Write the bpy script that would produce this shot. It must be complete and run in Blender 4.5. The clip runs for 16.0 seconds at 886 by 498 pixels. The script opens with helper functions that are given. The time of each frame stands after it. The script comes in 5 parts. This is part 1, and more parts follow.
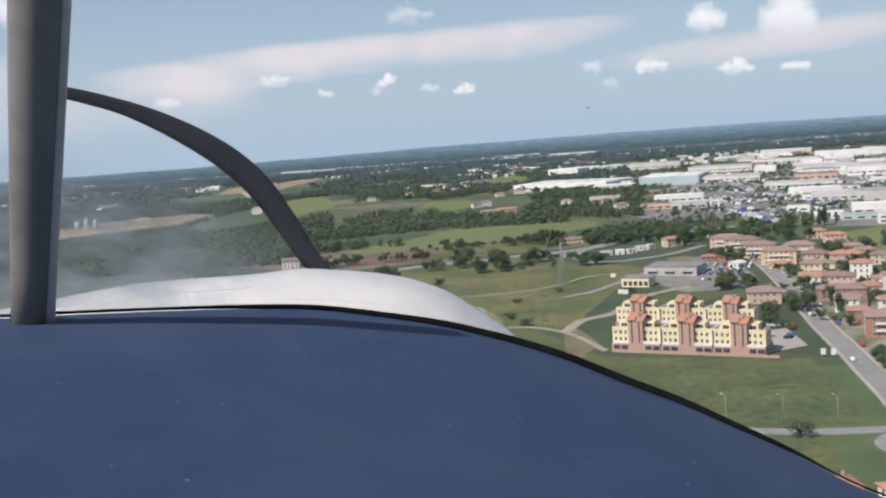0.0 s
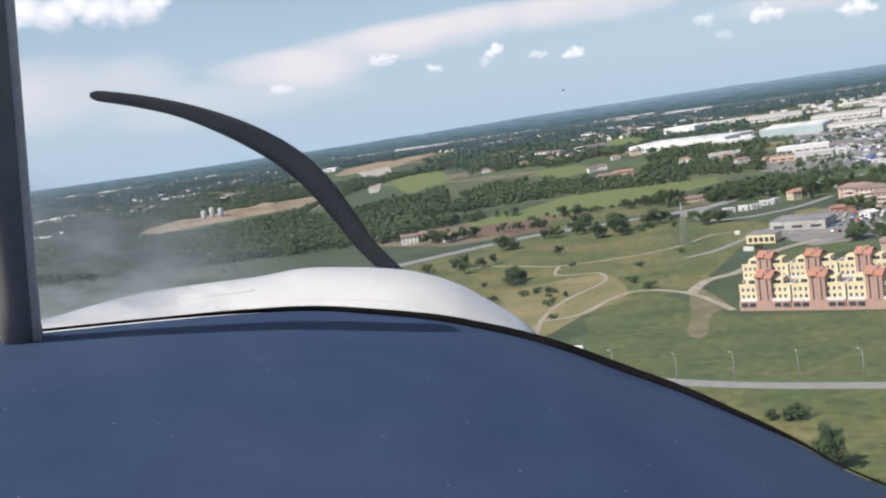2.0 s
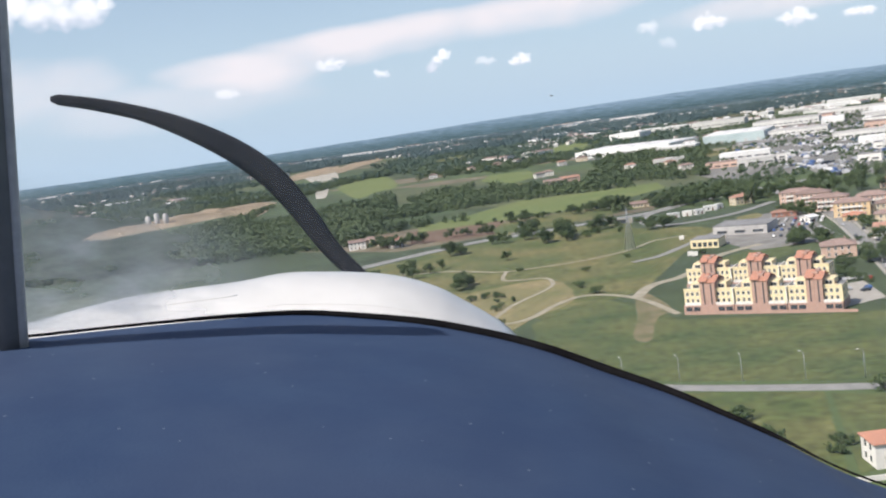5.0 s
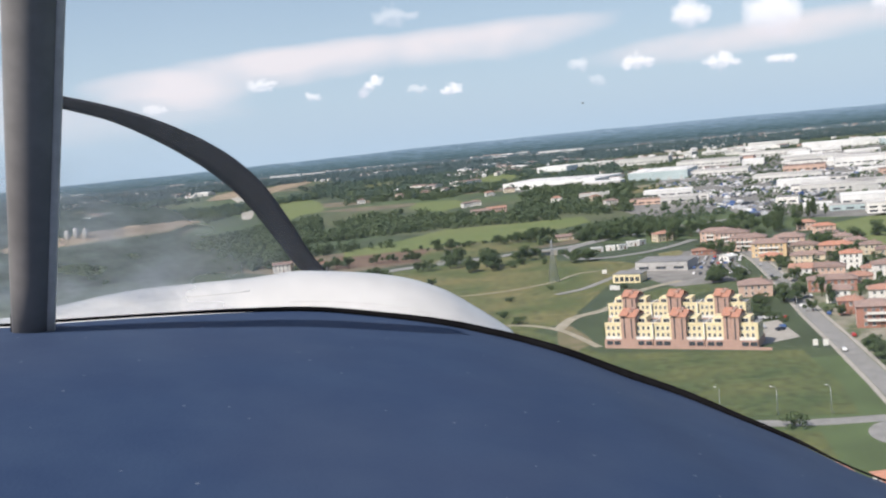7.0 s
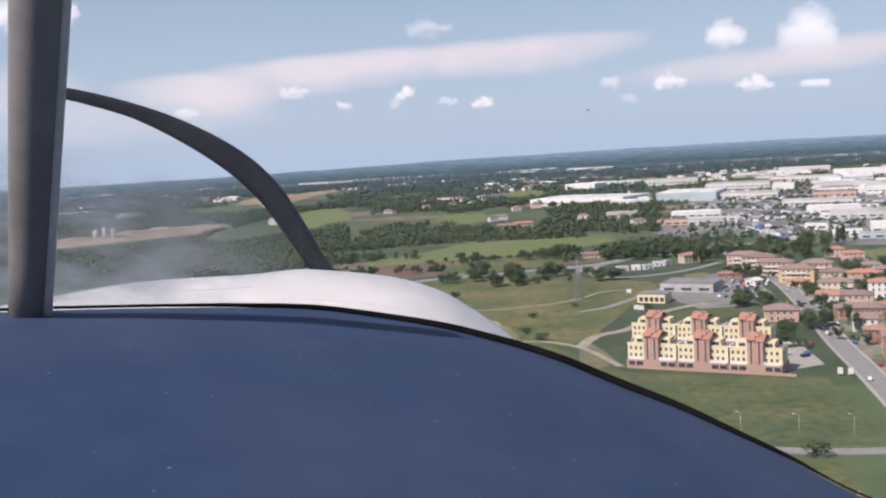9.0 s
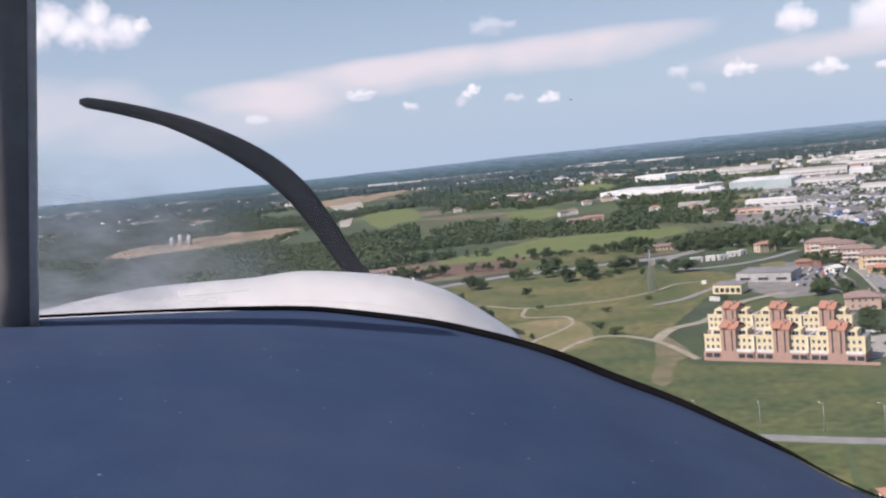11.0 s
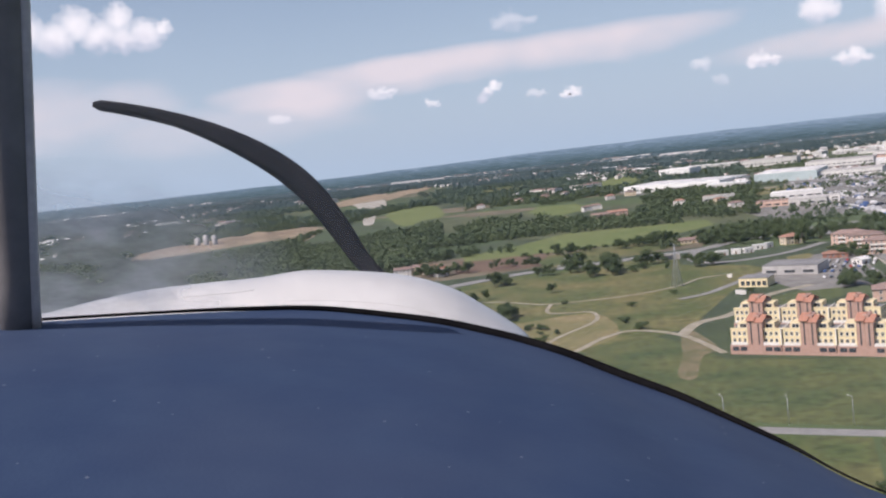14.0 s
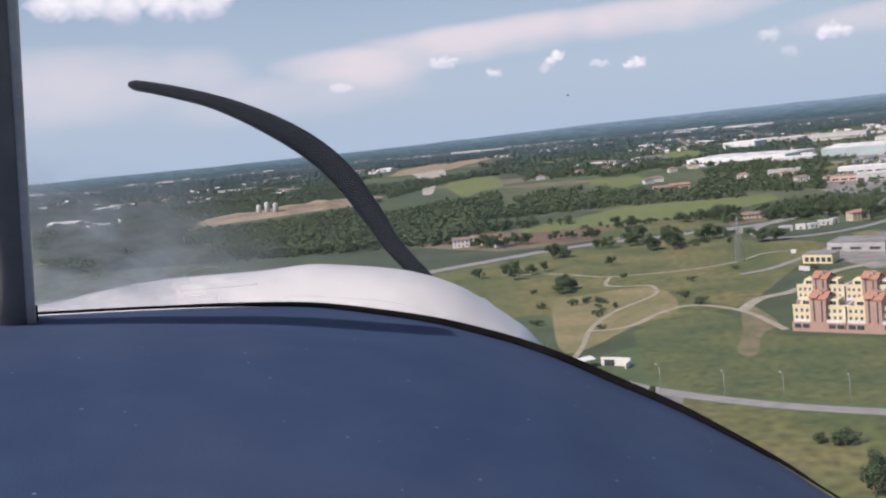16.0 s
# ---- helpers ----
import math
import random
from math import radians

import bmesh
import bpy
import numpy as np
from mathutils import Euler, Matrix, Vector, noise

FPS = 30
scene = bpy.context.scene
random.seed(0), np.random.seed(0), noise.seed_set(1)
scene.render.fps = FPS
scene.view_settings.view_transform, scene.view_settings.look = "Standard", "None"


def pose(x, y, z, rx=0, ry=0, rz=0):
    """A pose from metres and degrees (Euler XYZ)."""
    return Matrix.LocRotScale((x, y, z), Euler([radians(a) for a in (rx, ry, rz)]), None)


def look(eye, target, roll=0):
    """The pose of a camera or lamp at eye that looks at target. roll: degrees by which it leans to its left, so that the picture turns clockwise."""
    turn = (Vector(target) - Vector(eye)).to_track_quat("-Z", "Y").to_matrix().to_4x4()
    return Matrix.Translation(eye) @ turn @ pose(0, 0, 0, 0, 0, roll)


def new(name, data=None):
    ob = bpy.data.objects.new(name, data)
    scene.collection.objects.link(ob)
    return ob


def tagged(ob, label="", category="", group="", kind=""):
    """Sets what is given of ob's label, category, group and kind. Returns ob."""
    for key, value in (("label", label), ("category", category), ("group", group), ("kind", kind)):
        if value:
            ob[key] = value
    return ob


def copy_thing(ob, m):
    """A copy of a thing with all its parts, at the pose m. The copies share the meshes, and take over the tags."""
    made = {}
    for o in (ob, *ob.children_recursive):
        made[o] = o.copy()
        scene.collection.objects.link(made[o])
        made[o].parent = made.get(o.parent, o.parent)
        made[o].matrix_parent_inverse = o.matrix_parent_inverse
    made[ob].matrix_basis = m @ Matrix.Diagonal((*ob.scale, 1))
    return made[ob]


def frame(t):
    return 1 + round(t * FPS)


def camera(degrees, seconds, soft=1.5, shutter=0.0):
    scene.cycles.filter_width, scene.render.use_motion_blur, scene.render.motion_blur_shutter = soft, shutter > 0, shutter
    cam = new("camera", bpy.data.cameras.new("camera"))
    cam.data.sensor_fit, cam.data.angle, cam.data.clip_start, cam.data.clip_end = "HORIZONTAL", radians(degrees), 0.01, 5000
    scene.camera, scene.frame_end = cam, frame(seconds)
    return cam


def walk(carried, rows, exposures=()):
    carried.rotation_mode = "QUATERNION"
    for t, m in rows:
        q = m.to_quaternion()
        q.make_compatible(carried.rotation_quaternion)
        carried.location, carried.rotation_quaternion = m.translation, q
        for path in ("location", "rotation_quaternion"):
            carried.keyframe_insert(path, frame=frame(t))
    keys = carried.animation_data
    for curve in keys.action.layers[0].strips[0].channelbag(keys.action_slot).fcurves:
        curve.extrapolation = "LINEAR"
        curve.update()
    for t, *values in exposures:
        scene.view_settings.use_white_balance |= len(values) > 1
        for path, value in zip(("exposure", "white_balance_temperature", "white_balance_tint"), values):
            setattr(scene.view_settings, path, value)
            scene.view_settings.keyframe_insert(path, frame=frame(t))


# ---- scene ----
cam = camera(46.0, 16.0, soft=2.1)


SEAT = Vector((0.0, -50.0, 95.5))     # the eye in the aircraft, over the plain


def aim(x, y, z, yaw, pitch, roll):
    return pose(SEAT.x + x, SEAT.y + y, SEAT.z + z, 90 + pitch, 0, -yaw) @ pose(0, 0, 0, 0, 0, roll)


PATH = [
    (0.0, -0.063, -0.012, 0.004, -1.68, -5.89, -3.96), (0.5, -0.047, -0.009, 0.011, -2.63, -6.27, -3.38),
    (1.0, -0.009, -0.001, 0.011, -4.75, -6.35, -3.90), (1.5, 0.026, 0.008, 0.004, -6.68, -6.18, -5.94),
    (2.0, 0.055, 0.018, 0.011, -8.33, -6.82, -8.04), (2.5, 0.058, 0.021, 0.025, -8.57, -7.58, -7.19),
    (3.0, 0.033, 0.012, 0.023, -7.16, -7.28, -5.53), (3.5, 0.027, 0.009, 0.012, -6.72, -6.73, -6.74),
    (6.0, -0.003, 0.001, 0.017, -4.91, -7.04, -7.74), (6.5, -0.035, -0.007, 0.008, -3.14, -6.35, -6.46),
    (7.0, -0.070, -0.013, 0.003, -1.18, -5.91, -5.30), (7.5, -0.091, -0.015, 0.005, -0.06, -5.91, -4.49),
    (8.0, -0.091, -0.016, 0.000, -0.08, -5.62, -3.95), (8.5, -0.082, -0.016, -0.004, -0.62, -5.29, -3.07),
    (9.0, -0.048, -0.012, -0.008, -2.51, -5.12, -3.25), (9.5, -0.007, -0.003, -0.009, -4.78, -5.27, -5.03),
    (12.0, 0.027, 0.006, -0.018, -6.73, -4.83, -5.17), (12.5, 0.025, 0.005, -0.016, -6.64, -4.98, -5.43),
    (13.0, 0.031, 0.007, -0.016, -6.95, -5.08, -6.52), (13.5, 0.038, 0.010, -0.017, -7.37, -5.03, -6.50),
    (14.0, 0.044, 0.012, -0.017, -7.72, -4.99, -6.27), (14.5, 0.052, 0.015, -0.015, -8.27, -5.03, -5.23),
    (15.0, 0.064, 0.019, -0.006, -9.04, -5.52, -4.04), (15.5, 0.083, 0.027, 0.000, -10.13, -6.00, -4.80),
    (16.0, 0.099, 0.035, 0.003, -11.11, -6.28, -5.67),
]
walk(cam, [(t, aim(*p)) for t, *p in PATH], exposures=[(t, e, 6420, 13 if t < 8.6 else 21) for t, e in ((0.0, 0.08), (0.5, 0.2), (1.0, 0.26), (2.0, 0.26), (3.0, 0.31), (3.5, 0.37), (6.0, 0.38), (7.0, 0.3), (8.0, 0.17), (9.0, 0.15), (9.5, 0.16), (12.0, 0.16), (13.0, 0.1), (14.0, 0.09), (15.0, 0.06), (16.0, 0.07))])

# ---- light: an early summer afternoon, sun behind and to the left ----
SUN_AZ, SUN_EL = 232.0, 47.0          # compass degrees from +y towards +x
world = bpy.data.worlds.new("sky")
scene.world = world
world.use_nodes = True
wn, wl = world.node_tree.nodes, world.node_tree.links
wn.clear()


def wmath(op, a, b=None, clamp=False):
    n = wn.new("ShaderNodeMath")
    n.operation, n.use_clamp = op, clamp
    for i, v in enumerate((a, b)):
        if v is None:
            continue
        if isinstance(v, (int, float)):
            n.inputs[i].default_value = v
        else:
            wl.new(v, n.inputs[i])
    return n.outputs[0]


sky = wn.new("ShaderNodeTexSky")
sky.sky_type, sky.sun_disc = "NISHITA", False
sky.sun_elevation, sky.sun_rotation = radians(SUN_EL), radians(SUN_AZ)
sky.air_density, sky.dust_density, sky.ozone_density = 1.0, 1.6, 1.4
way = wn.new("ShaderNodeTexCoord").outputs["Generated"]
xyz = wn.new("ShaderNodeSeparateXYZ")
wl.new(way, xyz.inputs[0])
AZ = wmath("MULTIPLY", wmath("ARCTAN2", xyz.outputs[0], xyz.outputs[1]), 57.2958)
EL = wmath("MULTIPLY", wmath("ARCSINE", xyz.outputs[2]), 57.2958)


def sky_noise(scale, detail, stretch=1.0):
    m = wn.new("ShaderNodeMapping")
    m.inputs["Scale"].default_value = (1, 1, stretch)
    wl.new(way, m.inputs[0])
    n = wn.new("ShaderNodeTexNoise")
    n.inputs["Scale"].default_value, n.inputs["Detail"].default_value = scale, detail
    n.inputs["Roughness"].default_value = 0.6
    wl.new(m.outputs[0], n.inputs["Vector"])
    return wmath("SUBTRACT", n.outputs["Fac"], 0.5)


wispy = sky_noise(14, 6, 2.6)
puffy = wmath("ADD", wmath("MULTIPLY", sky_noise(70, 2), 0.9), wmath("MULTIPLY", sky_noise(190, 2), 0.4))
AZ_PUFF = wmath("ADD", AZ, wmath("MULTIPLY", puffy, 0.9))
EL_PUFF = wmath("ADD", EL, wmath("MULTIPLY", wmath("ADD", sky_noise(95, 3, 1.3), wmath("MULTIPLY", sky_noise(240, 2), 0.3)), 0.95))


def band(az, el, wide, high, lean=0.0, rag=1.2, soft=1.0, below=1.0):
    """How much a drawn-out cloud round that bearing and height covers, 0 to 1; it may thin out more slowly downwards.
    """
    da = wmath("SUBTRACT", AZ, az)
    de = wmath("SUBTRACT", wmath("SUBTRACT", EL, el), wmath("MULTIPLY", da, lean))
    a = wmath("POWER", wmath("ABSOLUTE", wmath("DIVIDE", da, wide)), 2.0)
    up, down = wmath("MAXIMUM", de, 0.0), wmath("MAXIMUM", wmath("MULTIPLY", de, -1.0), 0.0)
    b = wmath("POWER", wmath("ADD", wmath("DIVIDE", up, high), wmath("DIVIDE", down, high * below)), 2.0)
    body = wmath("SUBTRACT", 1.0, wmath("ADD", a, b))
    body = wmath("ADD", body, wmath("MULTIPLY", wispy, rag))
    return wmath("MULTIPLY", body, soft, clamp=True)


def joined(masks):
    total = masks[0]
    for m in masks[1:]:
        total = wmath("MAXIMUM", total, m)
    return total


HEAPS, LIT = [], []


def heap_of(lobes, base, high, thick=1.0):
    """A heaped cloud of rounded lobes (bearing, height, half width, half height), bright above and grey at its base."""
    out = []
    for az, el, rx, ry in lobes:
        a = wmath("POWER", wmath("ABSOLUTE", wmath("DIVIDE", wmath("SUBTRACT", AZ_PUFF, az), rx)), 2.0)
        b = wmath("POWER", wmath("ABSOLUTE", wmath("DIVIDE", wmath("SUBTRACT", EL_PUFF, el), ry)), 2.0)
        out.append(wmath("SUBTRACT", 1.0, wmath("ADD", a, b)))
    mask = wmath("MULTIPLY", wmath("MULTIPLY", joined(out), 0.95, clamp=True), thick * 0.92)
    lit = wmath("MULTIPLY", wmath("DIVIDE", wmath("SUBTRACT", EL_PUFF, base), high, clamp=True), mask)
    HEAPS.append(mask)
    LIT.append(lit)


def heap(az, el, wide, high, lobes=3, seed=0, thick=1.0, lean=0.0):
    g = random.Random(seed + int(az * 10))
    many = []
    for k in range(lobes):
        u = (k + 0.5) / lobes * 2 - 1 + g.uniform(-0.12, 0.12)
        r = high * (1.0 - 0.45 * u * u) * g.uniform(0.7, 1.0)
        many.append((az + u * wide * 0.62, el - high * 0.2 + r * 0.3 + u * wide * lean, max(wide / lobes * 1.75, r * 1.05), r * 1.1))
    heap_of(many, el - high * 0.8, high * 1.1, thick)


heap(10.22, 3.20, 0.95, 0.5), heap(14.43, 2.77, 1.1, 0.52), heap(17.45, 2.59, 0.9, 0.36)
heap(13.01, 5.32, 1.15, 0.95, 4), heap(17.12, 5.05, 1.5, 1.45, 5), heap(22.75, 4.73, 1.1, 0.8, 4, thick=0.8)
heap(-4.30, 3.24, 0.75, 0.4, 3, lean=0.6), heap(0.12, 2.70, 0.5, 0.36, 2), heap(-1.75, 2.88, 0.5, 0.26, 2, thick=0.5)
heap(6.95, 3.37, 0.5, 0.45, 2, thick=0.6), heap(7.86, 2.45, 0.5, 0.35, 2, thick=0.35), heap(-7.43, 2.90, 0.4, 0.36, 2, thick=0.8)
heap(-10.05, 3.81, 0.85, 0.36, 3, thick=0.8), heap(-15.66, 2.93, 0.75, 0.36, thick=0.6), heap(-2.69, 6.81, 1.5, 0.6, 4, thick=0.45)
heap_of([(-26.60, 8.10, 1.3, 1.0), (-25.53, 8.70, 1.2, 1.1), (-24.39, 8.14, 1.3, 1.0), (-23.38, 8.91, 0.85, 0.95), (-23.30, 7.85, 1.2, 0.8),
         (-22.14, 7.99, 1.25, 0.95), (-21.24, 8.26, 0.6, 0.5), (-28.22, 8.50, 1.6, 1.1), (-29.83, 8.32, 1.6, 0.9)], 7.25, 1.0)
cumulus, sunny = joined(HEAPS), joined(LIT)
veil = joined([
    band(-14.64, 4.44, 5.5, 0.8, 0.03, 1.2, 1.0, 2.6), band(-7.79, 5.18, 8.0, 0.75, 0.04, 1.2, 1.1, 2.2), band(1.39, 5.50, 8.0, 0.7, 0.03, 1.2, 1.0, 2.2),
    band(17.07, 4.08, 10.5, 0.8, 0.06, 1.3, 0.9, 1.4), band(-29.53, 4.23, 10.0, 2.2, 0.0, 1.2, 0.7), band(-19.01, 3.04, 9.0, 1.2, 0.0, 1.3, 0.45, 1.5),
])


def wmix(fac, a, b):
    n = wn.new("ShaderNodeMix")
    n.data_type = "RGBA"
    wl.new(fac, n.inputs[0])
    for i, v in ((6, a), (7, b)):
        if isinstance(v, tuple):
            n.inputs[i].default_value = v
        else:
            wl.new(v, n.inputs[i])
    return n.outputs[2]


# thin milky air low down, then the veil of high cloud, then the heaps
low_air = wmath("MULTIPLY", wmath("SUBTRACT", 1.0, wmath("DIVIDE", EL, 18.0), clamp=True), 0.75)
tone = wmix(low_air, sky.outputs[0], (6.05, 8.0, 9.85, 1))
tone = wmix(wmath("MULTIPLY", veil, 0.95), tone, (9.0, 8.65, 8.85, 1))
tone = wmix(wmath("MULTIPLY", cumulus, 0.94), tone, wmix(wmath("DIVIDE", sunny, wmath("MAXIMUM", cumulus, 0.05), clamp=True), (8.2, 8.4, 9.3, 1), (12.6, 12.4, 12.3, 1)))
back = wn.new("ShaderNodeBackground")
back.inputs[1].default_value = 0.085
wl.new(tone, back.inputs[0])
wl.new(back.outputs[0], wn.new("ShaderNodeOutputWorld").inputs[0])

sun = new("sun", bpy.data.lights.new("sun", "SUN"))
sun.data.energy, sun.data.angle, sun.data.color = 4.5, radians(0.5), (1.0, 0.94, 0.84)
sa, se = radians(SUN_AZ), radians(SUN_EL)
sun_from = Vector((math.sin(sa) * math.cos(se), math.cos(sa) * math.cos(se), math.sin(se)))
sun.matrix_world = look(sun_from * 300, (0, 0, 0))

# ---- materials ----


def material(name, colour, other=None, scale=1.0, rough=0.8, fine=0.25, bump=0.0, metallic=0.0, coat=0.0, jitter=0.0, gloss=0.5, detail=4.0, cut=(0.35, 0.65)):
    """A surface in two shades mixed by noise of that scale (per metre), with finer grain in its brightness."""
    m = bpy.data.materials.new(name)
    m.use_nodes = True
    n, l = m.node_tree.nodes, m.node_tree.links
    bsdf = n["Principled BSDF"]
    bsdf.inputs["Roughness"].default_value, bsdf.inputs["Metallic"].default_value = rough, metallic
    bsdf.inputs["Coat Weight"].default_value = coat
    bsdf.inputs["Specular IOR Level"].default_value = gloss
    place = n.new("ShaderNodeTexCoord").outputs["Object"]
    big = n.new("ShaderNodeTexNoise")
    big.inputs["Scale"].default_value, big.inputs["Detail"].default_value = scale, detail
    l.new(place, big.inputs["Vector"])
    ramp = n.new("ShaderNodeValToRGB")
    ramp.color_ramp.elements[0].position, ramp.color_ramp.elements[1].position = cut
    ramp.color_ramp.elements[0].color = (*colour, 1)
    ramp.color_ramp.elements[1].color = (*(other or [c * 0.8 for c in colour]), 1)
    l.new(big.outputs["Fac"], ramp.inputs[0])
    small = n.new("ShaderNodeTexNoise")
    small.inputs["Scale"].default_value, small.inputs["Detail"].default_value = scale * 9, 3
    l.new(place, small.inputs["Vector"])
    hsv = n.new("ShaderNodeHueSaturation")
    l.new(ramp.outputs[0], hsv.inputs["Color"])
    value = n.new("ShaderNodeMapRange")
    value.inputs[1].default_value, value.inputs[2].default_value = 0.3, 0.7
    value.inputs[3].default_value, value.inputs[4].default_value = 1 - fine, 1 + fine
    l.new(small.outputs["Fac"], value.inputs[0])
    out = value.outputs[0]
    if jitter:
        info = n.new("ShaderNodeObjectInfo")
        vary = n.new("ShaderNodeMapRange")
        vary.inputs[3].default_value, vary.inputs[4].default_value = 1 - jitter, 1 + jitter
        l.new(info.outputs["Random"], vary.inputs[0])
        mul = n.new("ShaderNodeMath")
        mul.operation = "MULTIPLY"
        l.new(out, mul.inputs[0]), l.new(vary.outputs[0], mul.inputs[1])
        out = mul.outputs[0]
    l.new(out, hsv.inputs["Value"])
    l.new(hsv.outputs[0], bsdf.inputs["Base Color"])
    if bump:
        b = n.new("ShaderNodeBump")
        b.inputs["Strength"].default_value, b.inputs["Distance"].default_value = 0.6, bump
        l.new(small.outputs["Fac"], b.inputs["Height"])
        l.new(b.outputs[0], bsdf.inputs["Normal"])
    return m


def leafy(name, dark, light, scale=0.12):
    """Foliage: each clump has a shade of its own, over broad drifts of colour."""
    m = bpy.data.materials.new(name)
    m.use_nodes = True
    n, l = m.node_tree.nodes, m.node_tree.links
    bsdf = n["Principled BSDF"]
    bsdf.inputs["Roughness"].default_value = 0.7
    bsdf.inputs["Specular IOR Level"].default_value = 0.2
    mix = n.new("ShaderNodeMix")
    mix.data_type = "RGBA"
    mix.inputs[6].default_value, mix.inputs[7].default_value = (*dark, 1), (*light, 1)
    geo = n.new("ShaderNodeNewGeometry")
    tex = n.new("ShaderNodeTexNoise")
    tex.inputs["Scale"].default_value = scale
    l.new(n.new("ShaderNodeTexCoord").outputs["Object"], tex.inputs["Vector"])
    info = n.new("ShaderNodeObjectInfo")
    add = n.new("ShaderNodeMath")
    add.operation = "MULTIPLY_ADD"
    l.new(geo.outputs["Random Per Island"], add.inputs[0])
    add.inputs[1].default_value = 0.5
    sub = n.new("ShaderNodeMath")
    sub.operation = "MULTIPLY_ADD"
    l.new(tex.outputs["Fac"], sub.inputs[0])
    sub.inputs[1].default_value = 1.6
    half = n.new("ShaderNodeMath")
    half.operation = "MULTIPLY_ADD"
    l.new(info.outputs["Random"], half.inputs[0])
    half.inputs[1].default_value, half.inputs[2].default_value = 0.35, -0.78
    l.new(half.outputs[0], sub.inputs[2])
    l.new(sub.outputs[0], add.inputs[2])
    add.use_clamp = True
    l.new(add.outputs[0], mix.inputs[0])
    l.new(mix.outputs[2], bsdf.inputs["Base Color"])
    thin, both = n.new("ShaderNodeBsdfTranslucent"), n.new("ShaderNodeMixShader")
    both.inputs[0].default_value = 0.18
    l.new(mix.outputs[2], thin.inputs[0])
    l.new(bsdf.outputs[0], both.inputs[1]), l.new(thin.outputs[0], both.inputs[2])
    l.new(both.outputs[0], n["Material Output"].inputs[0])
    return m


def ground_material():
    """Farmland: patches of crops and meadow, each with its own tint, and broad drifts."""
    m = bpy.data.materials.new("farmland")
    m.use_nodes = True
    n, l = m.node_tree.nodes, m.node_tree.links
    bsdf = n["Principled BSDF"]
    bsdf.inputs["Roughness"].default_value = 0.95
    place = n.new("ShaderNodeTexCoord").outputs["Object"]
    mapping = n.new("ShaderNodeMapping")
    mapping.inputs["Rotation"].default_value = (0, 0, 0.5)
    mapping.inputs["Scale"].default_value = (0.0042, 0.0075, 0)
    l.new(place, mapping.inputs[0])
    cells = n.new("ShaderNodeTexVoronoi")
    cells.inputs["Scale"].default_value, cells.inputs["Randomness"].default_value = 1.0, 0.8
    l.new(mapping.outputs[0], cells.inputs["Vector"])
    pick = n.new("ShaderNodeSeparateColor")
    l.new(cells.outputs["Color"], pick.inputs[0])
    ramp = n.new("ShaderNodeValToRGB")
    r = ramp.color_ramp
    r.interpolation = "CONSTANT"
    shades = ((0.0, (0.052, 0.074, 0.034)), (0.2, (0.068, 0.09, 0.04)), (0.38, (0.048, 0.07, 0.036)), (0.55, (0.088, 0.104, 0.05)),
              (0.68, (0.06, 0.09, 0.04)), (0.82, (0.075, 0.108, 0.042)), (0.93, (0.16, 0.135, 0.09)))
    while len(r.elements) < len(shades):
        r.elements.new(0.5)
    for e, (p, c) in zip(r.elements, shades):
        e.position, e.color = p, (*c, 1)
    l.new(pick.outputs[0], ramp.inputs[0])
    noise_a = n.new("ShaderNodeTexNoise")
    noise_a.inputs["Scale"].default_value, noise_a.inputs["Detail"].default_value = 0.03, 6
    l.new(place, noise_a.inputs["Vector"])
    val = n.new("ShaderNodeMapRange")
    val.inputs[1].default_value, val.inputs[2].default_value = 0.3, 0.7
    val.inputs[3].default_value, val.inputs[4].default_value = 0.7, 1.3
    l.new(noise_a.outputs["Fac"], val.inputs[0])
    hsv = n.new("ShaderNodeHueSaturation")
    l.new(ramp.outputs[0], hsv.inputs["Color"]), l.new(val.outputs[0], hsv.inputs["Value"])
    l.new(hsv.outputs[0], bsdf.inputs["Base Color"])
    return m


